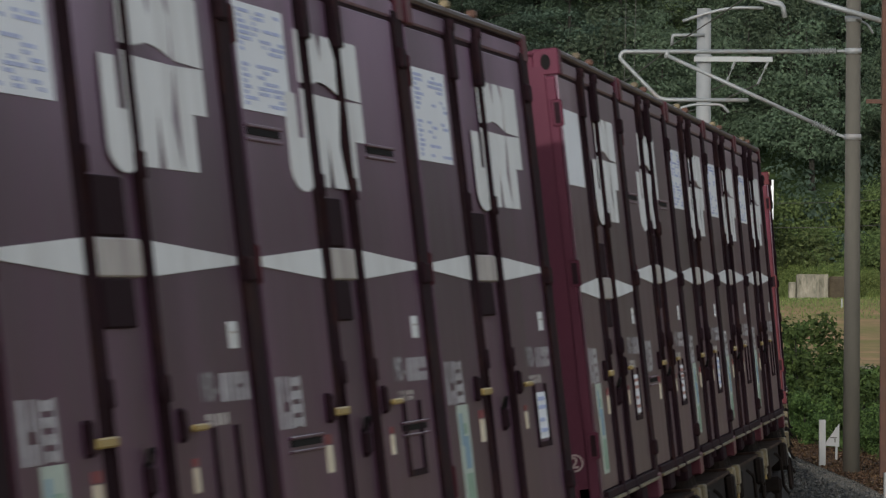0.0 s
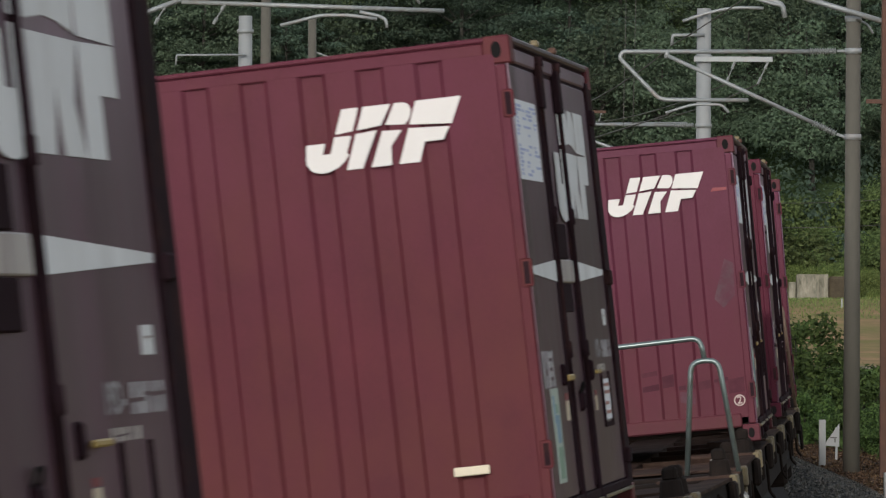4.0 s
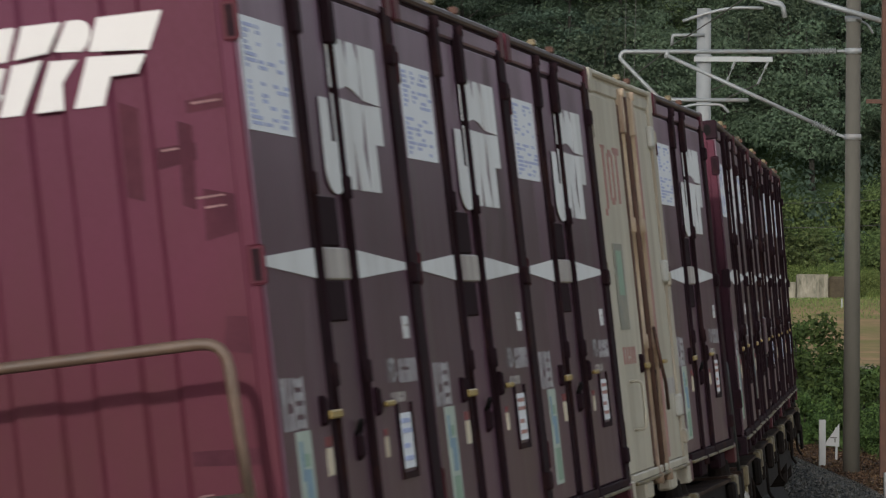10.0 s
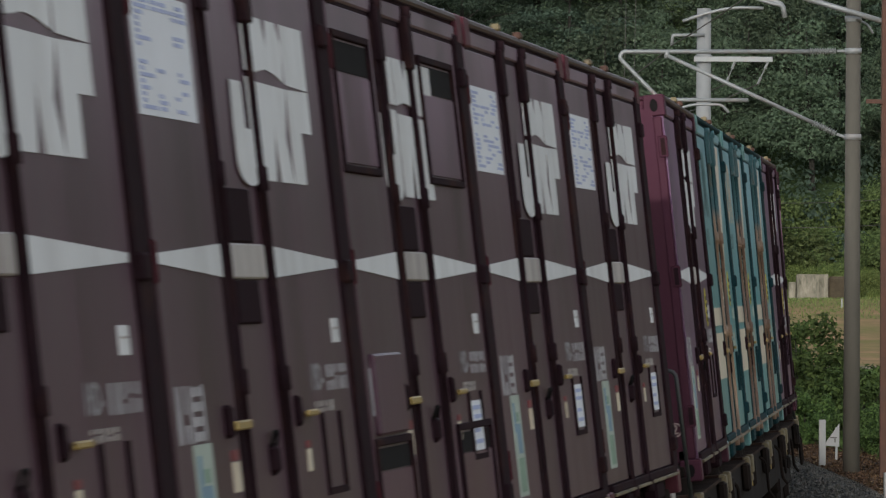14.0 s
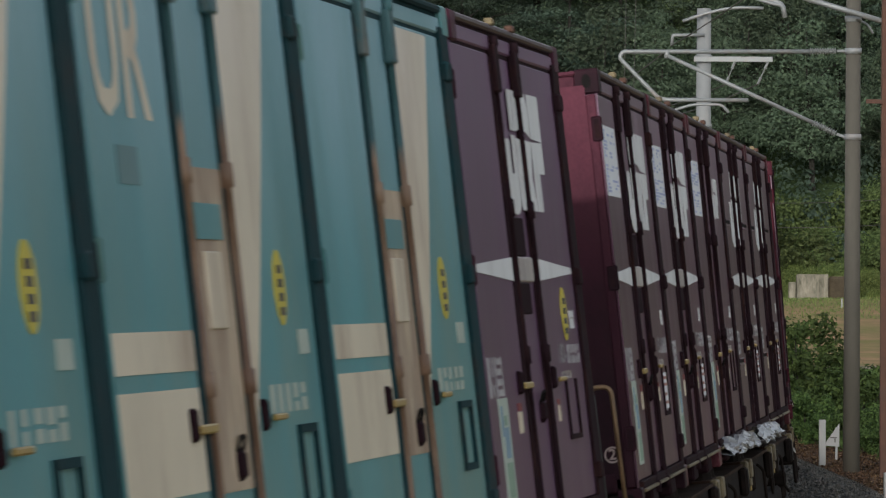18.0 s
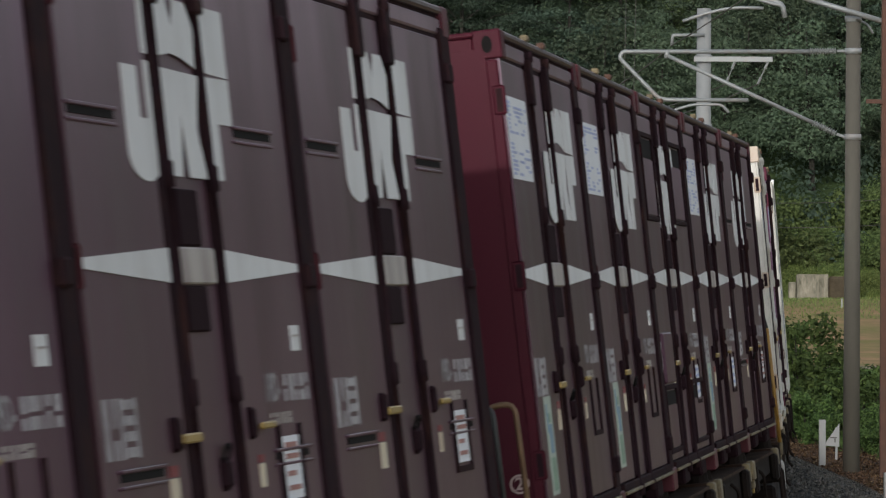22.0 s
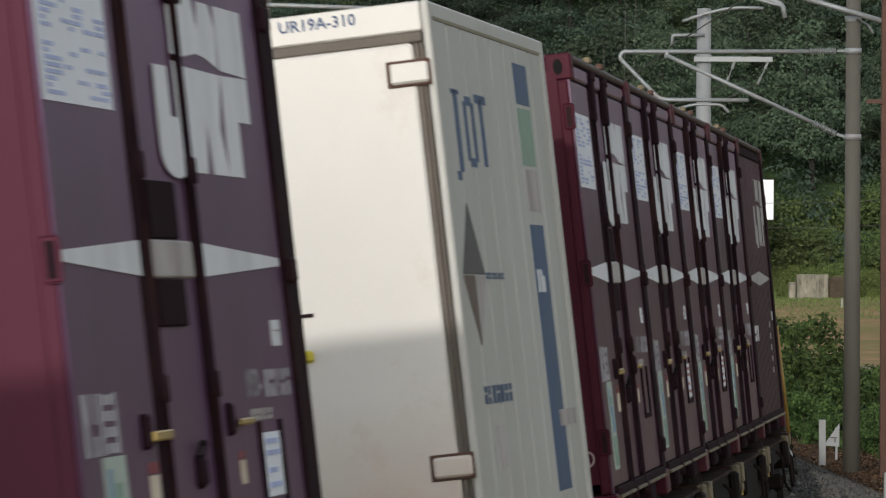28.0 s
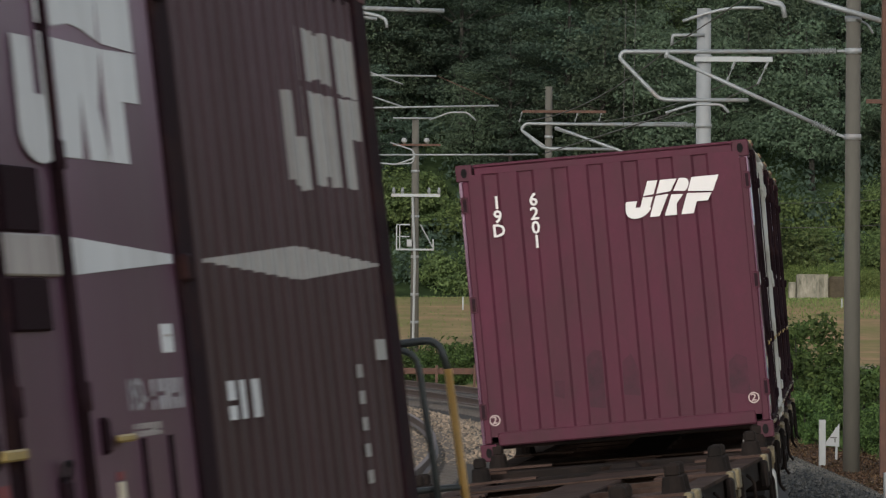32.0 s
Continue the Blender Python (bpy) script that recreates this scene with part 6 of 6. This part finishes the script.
for k, x in enumerate((3.57, 3.8)):
    wire("dropper_wire", ((x, 100 + k, 5.5), (x + 0.06, 100 + k, 9.0)), 0.006, "thin upright dropper wire")

# ---------------------------------------------------------------- lineside things
kp = thing("kilometre_post", "short white lineside post in the gravel", "post")
kp.location = (6.73, 89, 0)
part("upright", boxed(-0.06, 0.06, -0.05, 0.05, -0.8, 0.115, bev=0.008), M_SIGN, kp)
sg = thing("curve_sign", "small white triangular sign board with a dark stroke", "sign")
sg.location = (7.16, 92, -0.30)
part("board", prism(B(), [(-0.18, -0.135), (0.11, -0.157), (0.11, 0.27)], 0.03, lambda u, v, t: Vector((u, t, v))), M_SIGN, sg)
part("stroke", many([(-0.06, 0.06, -0.004, -0.0005, 0.0, 0.022), (0.02, 0.04, -0.004, -0.0005, -0.08, -0.002)]), M_WIRE, sg)
part("stake", boxed(0.04, 0.08, 0.031, 0.06, -0.5, 0.2), M_GALV, sg)
st = thing("concrete_stub", "low pale concrete boundary stub", "post")
st.location = (6.2, 70, 0)
part("stub", boxed(-0.05, 0.08, -0.06, 0.06, -0.76, -0.12, bev=0.01), M_SIGN, st)
mk = thing("marker_stake", "thin white marker stake in the field", "stake")
mk.location = (19.05, 240, 0)
part("stake", boxed(-0.035, 0.035, -0.03, 0.03, rise(19.05, 240) - 0.2, 1.95), M_SIGN, mk)
mk2 = copy_thing(mk, pose(0.95, 236, 0))

rw = thing("retaining_wall", "stained old concrete retaining wall at the foot of the bank", "wall", kind="structure")
rw.location = (18.6, 260, 0)
for i, (a, b, z1) in enumerate(((-0.72, -0.35, 2.75), (-0.32, 1.32, 3.15))):
    bm = B()
    box(bm, a, b, -0.25, 0.25, 0.8, z1, bev=0.04)
    part("wall_panel", bm, M_WALL, rw)
part("earth_face", boxed(1.34, 2.25, -0.1, 0.4, 0.8, 3.05, bev=0.12), M_SOIL, rw, "bare brown earth beside the concrete")

wb = thing("notice_board", "large white board on two steel posts below the wood", "board")
wb.location = (15.46, 262.0, 0)
part("panel", boxed(-1.75, 1.75, -0.06, 0.06, 5.99, 8.07, bev=0.015), M_BOARD, wb, "plain white panel")
for x in (-1.3, 1.3):
    part("post", tube(B(), [(x, 0.13, rise(15.46 + x, 262.1) - 0.3), (x, 0.13, 8.0)], 0.06, 10), M_GALV, wb, smooth=True)

pr = thing("guard_rail", "rusty brown guard rail on dark posts", "railing")
part("rail_beam", boxed(-4, 2.2, 146.0, 146.08, -0.12, 0.06, bev=0.01), M_RUSTY, pr)
for x in (-3.4, -2.1, -0.75, -0.2, 0.9):
    part("rail_post", boxed(x, x + 0.07, 145.9, 145.99, -0.8, 0.14), M_RUSTY, pr)

# ---------------------------------------------------------------- plants
def leaf_cloud(g, centres, radii, per, size, flat=0.5):
    """Leaves as small bent cards scattered through clumps: vertex and face lists."""
    n = len(centres) * per
    c = np.repeat(np.asarray(centres, float), per, 0)
    r = np.repeat(np.asarray(radii, float), per, 0)
    d = g.normal(size=(n, 3))
    d /= np.linalg.norm(d, axis=1, keepdims=True)
    p = c + d * r * g.uniform(0.45, 1.0, (n, 1)) ** 0.6
    nrm = d * (1 - flat) + np.array((0, 0, 1.0)) * flat + g.normal(size=(n, 3)) * 0.33
    nrm /= np.linalg.norm(nrm, axis=1, keepdims=True)
    a = np.cross(nrm, g.normal(size=(n, 3)))
    a /= np.linalg.norm(a, axis=1, keepdims=True)
    b = np.cross(nrm, a)
    s = size * g.uniform(0.6, 1.3, (n, 1))
    v = np.stack([p - a * s * 0.5, p - b * s * 0.3 + nrm * s * 0.06, p + a * s * 0.55 - nrm * s * 0.08, p + b * s * 0.3 + nrm * s * 0.06], 1).reshape(-1, 3)
    return v, np.arange(n * 4).reshape(-1, 4)


def cloud_mesh(name, v, f):
    me = bpy.data.meshes.new(name)
    me.from_pydata(v.tolist(), [], f.tolist())
    return me


def tree_meshes(seed, h, spread, size, per, layered):
    """Trunk with limbs, and a crown of leaf clumps with gaps."""
    g = np.random.default_rng(seed)
    bm = B()
    lx, ly = g.normal(size=2) * 0.25
    tube(bm, [(0, 0, -1), (lx * 0.3, ly * 0.3, h * 0.35), (lx, ly, h * 0.7), (lx * 1.3, ly * 1.3, h * 0.97)], [0.17, 0.12, 0.07, 0.02], 7)
    centres, radii = [], []
    tiers = 6 if layered else 5
    for k in range(tiers):
        z = h * (0.32 + 0.66 * k / (tiers - 1))
        f = math.sin(math.pi * (0.22 + 0.72 * k / (tiers - 1)))
        m = max(3, int(round(8 * f)))
        for i in range(m):
            ang = 2 * math.pi * (i + g.uniform(-0.3, 0.3)) / m + k
            rr = spread * f * g.uniform(0.55, 1.05)
            e = Vector((lx + rr * math.cos(ang), ly + rr * math.sin(ang), z + g.normal() * 0.35))
            tube(bm, [(lx * z / h, ly * z / h, z - rr * 0.35), e.lerp(Vector((lx, ly, z)), 0.4) - Vector((0, 0, 0.15)), e], [0.035, 0.022, 0.01], 5)
            for q in range(2):
                u = (1.0, 0.55)[q] * g.uniform(0.8, 1.05)
                centres.append((lx + rr * u * math.cos(ang) + g.normal() * 0.35, ly + rr * u * math.sin(ang) + g.normal() * 0.35, e.z + g.normal() * 0.25))
                w = g.uniform(0.7, 1.2) * spread / 2.6
                radii.append((w, w, w * (0.25 if layered else 0.6)))
    v, f = leaf_cloud(g, centres, radii, per, size, 0.62 if layered else 0.4)
    return done(bm, "trunk"), cloud_mesh("crown", v, f)


def undergrowth(seed, count):
    g = np.random.default_rng(seed)
    c = []
    for i in range(count):
        y = g.uniform(266, 318)
        x = g.uniform(-y * 0.1, y * 0.1)
        c.append((x, y, rise(x, y) + g.uniform(0.1, 1.6)))
    v, f = leaf_cloud(g, c, [(0.9, 0.9, 0.7)] * count, 34, 0.3, 0.4)
    return cloud_mesh("undergrowth", v, f)


solid("undergrowth", undergrowth(21, 2600), M_LEAF_DEEP, "dense dark undergrowth below the hillside trees", "undergrowth", kind="stuff")
KINDS = []
for k, (h, sp, size, per, lay, mat) in enumerate(((9.0, 3.0, 0.2, 140, True, M_LEAF_DEEP), (10.5, 3.2, 0.2, 140, True, M_LEAF), (8.0, 3.2, 0.2, 130, False, M_LEAF), (11.0, 2.8, 0.2, 140, True, M_LEAF_DEEP), (7.0, 2.9, 0.19, 130, False, M_LEAF), (9.5, 2.3, 0.22, 130, False, M_LEAF_LIGHT))):
    a, b = tree_meshes(40 + k, h, sp, size, per, lay)
    a.materials.append(M_BARK)
    b.materials.append(mat)
    KINDS.append((a, b))


def tree(k, x, y, z, turn, s, label):
    t = tagged(new("tree"), label, "tree", "trees of the hillside wood")
    t.matrix_basis = pose(x, y, z, 0, 0, turn) @ Matrix.Diagonal((s, s, s, 1))
    for nme, me in zip(("trunk", "crown"), KINDS[k]):
        o = new(nme, me)
        o.parent = t
    return t


_w = random.Random(9)
for row in range(5):
    y = 276 + row * 4.6
    half = y * 0.098
    x = -half - 2
    while x < half + 3:
        yy = y + _w.uniform(-2.2, 2.2)
        xx = x + _w.uniform(-1.2, 1.2)
        k = _w.choice((0, 1, 2, 3, 4)) if row < 3 or _w.random() < 0.5 else 5
        if row == 0 and xx > 15:
            k = 4
        tree(k, xx, yy, rise(xx, yy) - 0.2, _w.uniform(0, 360), _w.uniform(0.8, 1.25), "tall bamboo-green leafy tree on the hillside" if k == 5 else "dense dark green broadleaf tree on the hillside")
        x += 3.9 * _w.uniform(0.8, 1.2)


def shrub_mesh(seed, w, h, size, n, per):
    g = np.random.default_rng(seed)
    c, r = [], []
    for i in range(n):
        a, q = g.uniform(0, 2 * math.pi), math.sqrt(g.uniform(0, 1)) * w
        zz = g.uniform(0.1, 1.0) * h * (1 - 0.55 * (q / w) ** 2)
        c.append((q * math.cos(a), q * math.sin(a), zz))
        k = g.uniform(0.18, 0.36) * min(w, 1.4)
        r.append((k, k, k * 0.8))
    v, f = leaf_cloud(g, c, r, per, size, 0.35)
    bm = B()
    for i in range(0, n, 4):
        x, y, z = c[i]
        tube(bm, [(x * 0.2, y * 0.2, -0.2), (x * 0.6, y * 0.6, z * 0.5), (x, y, z)], [0.03, 0.02, 0.008], 5)
    return done(bm, "stem"), cloud_mesh("foliage", v, f)


SHRUBS = []
for k, (w, h, size, n, per) in enumerate(((1.1, 2.4, 0.12, 70, 80), (0.9, 1.5, 0.11, 50, 80), (1.6, 1.3, 0.13, 70, 80), (1.6, 0.9, 0.085, 70, 110), (1.6, 1.3, 0.12, 70, 110))):
    a, b = shrub_mesh(70 + k, w, h, size, n, per)
    a.materials.append(M_BARK)
    b.materials.append((M_BUSH, M_BUSH, M_BUSH, M_BUSH_LIGHT, M_BUSH_BANK)[k])
    SHRUBS.append((a, b))


def shrub(k, x, y, turn, s, label="dense green leafy bush beside the line"):
    t = tagged(new("bush"), label, "bush", "bushes beside the line")
    t.matrix_basis = pose(x, y, rise(x, y) - 0.05, 0, 0, turn) @ Matrix.Diagonal((s, s, s, 1))
    for nme, me in zip(("stem", "foliage"), SHRUBS[k]):
        o = new(nme, me)
        o.parent = t


for k, x, y, s in ((0, 8.0, 112, 1.15), (1, 7.3, 108, 1.0), (1, 8.7, 107, 1.1), (2, 8.9, 112, 1.0), (1, 9.7, 113, 0.75), (2, 10.2, 115, 0.5), (0, 8.6, 122, 1.1), (1, 7.6, 104, 0.75), (2, 9.2, 104, 0.6),
                   (1, 9.3, 100, 0.6), (1, 8.0, 99, 0.55), (2, 8.5, 97, 0.5), (1, 9.6, 95, 0.7), (2, 8.9, 93, 0.45), (1, 7.7, 101, 0.5), (0, 9.9, 105, 0.4), (2, -1.5, 165, 1.0), (2, 1.2, 168, 1.2), (1, 0.0, 160, 1.0), (2, -4, 168, 1.2), (1, 3.4, 172, 1.2), (2, 4.6, 178, 1.2)):
    shrub(k, x, y, _w.uniform(0, 360), s)
for i in range(46):
    x = _w.uniform(-22, 30)
    y = 266 + _w.uniform(0, 9)
    shrub(4, x, y, _w.uniform(0, 360), _w.uniform(1.0, 2.0), "low green scrub on the bank below the wood")
for i in range(26):
    x = _w.uniform(15.5, 22.5)
    y = 262.5 + _w.uniform(0, 6.5)
    shrub(3, x, y, _w.uniform(0, 360), _w.uniform(0.7, 1.2), "bright green scrub on the bank above the wall")


def blades(seed, count, place, hmin, hmax, width):
    g = np.random.default_rng(seed)
    v, f = [], []
    for i in range(count):
        x, y = place(g)
        z = rise(x, y) - 0.02
        h, a = g.uniform(hmin, hmax), g.uniform(0, math.pi)
        bx, by = g.normal(size=2) * h * 0.35
        dx, dy = math.cos(a) * width / 2, math.sin(a) * width / 2
        o = len(v)
        v += [(x - dx, y - dy, z), (x + dx, y + dy, z), (x + bx * 0.4 + dx * 0.7, y + by * 0.4 + dy * 0.7, z + h * 0.6), (x + bx * 0.4 - dx * 0.7, y + by * 0.4 - dy * 0.7, z + h * 0.6), (x + bx, y + by, z + h)]
        f += [(o, o + 1, o + 2, o + 3), (o + 3, o + 2, o + 4)]
    me = bpy.data.meshes.new("grass")
    me.from_pydata(v, [], f)
    return me


solid("grass", blades(3, 8000, lambda g: (g.uniform(11, 26), 262 - 34 * g.uniform(0, 1) ** 1.3), 0.05, 0.15, 0.05), M_BUSH_LIGHT, "sparse green and straw grass on the field", "grass", kind="stuff")
solid("grass", blades(4, 5000, lambda g: (g.uniform(-8, 8), g.uniform(175, 262)), 0.04, 0.14, 0.04), M_BUSH_LIGHT, "rough grass beyond the tracks", "grass", kind="stuff")
solid("dry_grass", blades(5, 2500, lambda g: (g.uniform(6.0, 9.5), g.uniform(80, 105)), 0.03, 0.12, 0.03), M_DRYGRASS, "dry brown weeds at the edge of the gravel", "grass", kind="stuff")
solid("grass", blades(6, 9000, lambda g: (g.uniform(14, 26), g.uniform(261, 272)), 0.2, 0.6, 0.06), M_BUSH_LIGHT, "lush grass on the bank", "grass", kind="stuff")



def litter(seed, count):
    """Fallen leaves and crumbs of soil lying on the verge."""
    g = np.random.default_rng(seed)
    c = []
    for i in range(count):
        y = g.uniform(66, 104)
        x = g.uniform(5.6, 9.6)
        c.append((x, y, rise(x, y) + 0.02))
    v, f = leaf_cloud(g, c, [(0.12, 0.12, 0.02)] * count, 2, 0.075, 0.8)
    return cloud_mesh("leaf_litter", v, f)


solid("leaf_litter", litter(31, 15000), M_LITTER, "brown fallen leaves on the verge beside the gravel", "leaf litter", kind="stuff")
# ---------------------------------------------------------------- the train, wagon by wagon from its front
_r = random.Random(5)
RAILS = {-2: ("none", M_RAILDARK), -1: ("none", M_RAILDARK, True), 0: ("none", M_RAILDARK), 1: ("gate", M_RAILGREEN), 2: ("full", M_RAILBROWN), 3: ("low", M_RAILDARK),
         4: ("low", M_RAILDARK, True), 5: ("low", M_RAILTAN, False, True), 6: ("low", M_RAILTAN), 7: ("hoop", M_RAILYELLOW), 8: ("none", M_RAILDARK), 9: ("hoop", M_RAILYELLOW), 10: ("none", M_RAILDARK)}
LOADS = {
    -2: ["plain", "plain", "plain", "poster_slot", "plain"],
    -1: ["blank", "slot", "plain", "plain", "plain"],
    0: [None, None, "plain", None, None],
    1: [None, "plain", None, "poster_slot", None],
    2: ["plain", "plain", "plain", "cream", "plain"],
    3: ["plain", "plain", "grille", "plain", "plain"],
    4: ["purple", "teal", "teal", "teal", "purple"],
    5: ["plain", "plain", "small", "slot", "slot"],
    6: ["plain", "plain", "grille", "plain", "slot"],
    7: ["white", None, "violet", None, "reefer"],
    8: ["plain", "plain", "plain", "plain", "corrugated"],
    9: [None] * 5,
    10: ["plain", "grey", "plain", "plain", "plain"],
}
FRONTS = {(j, 0): M_RED_SHADED for j in (-2, 3, 5)} | {(-1, 0): M_VIOLET_END, (0, 2): M_RED_RUSTY, (1, 3): M_RED_FRESH, (6, 0): M_RED_DARK, (7, 2): M_VIOLET_END, (8, 0): M_RED_DARK, (10, 0): M_RED_DULL}
PAINTS = {-2: 2, -1: 1, 0: 1, 3: 1, 6: 1}   # which of the door paints a wagon's containers wear
NUMBERS = {(1, 1): "19F|5660", (10, 0): "19D|6201"}
TRAIN = []


def motions():
    times = [i * 0.5 for i in range(65)]
    for ob, j, off in TRAIN:
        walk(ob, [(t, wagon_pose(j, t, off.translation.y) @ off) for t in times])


def build_train():
    stock = {}
    for j, load in LOADS.items():
        kind = RAILS[j]
        if kind not in stock:
            stock[kind] = w = wagon(_r, kind[:2], *kind[2:])
        else:
            w = copy_thing(stock[kind], Matrix())
        TRAIN.append((w, j, Matrix()))
        for i, k in enumerate(load):
            if not k:
                continue
            number = NUMBERS.get((j, i), "")
            plated = {(0, 2): 0.355, (1, 3): 0.58}.get((j, i), 0.0)   # height of the small plate on the end
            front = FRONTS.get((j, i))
            key = (k, number, plated, front, 9 if (j, i) == (2, 0) else _r.randrange(3) if k == "plain" and not number else i if k == "teal" else 0, 1 if k == "slot" else PAINTS.get(j, 0))
            if key in stock:
                c = copy_thing(stock[key], Matrix())
            elif k == "teal":
                c = teal_container(_r, True, 2 if i == 2 else i == 1)
            elif k == "cream":
                c = cream_container(_r)
            elif k in ("white", "grey"):
                c = white_container(_r)
            elif k == "reefer":
                c = reefer_container(_r)
            elif k == "corrugated":
                c = corrugated_container(_r)
            else:
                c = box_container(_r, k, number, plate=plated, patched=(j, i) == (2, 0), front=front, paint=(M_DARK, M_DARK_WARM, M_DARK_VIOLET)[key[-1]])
            stock.setdefault(key, c)
            TRAIN.append((c, j, Matrix.Translation((0, (i - 2) * PITCH, DECK))))


build_train()
motions()
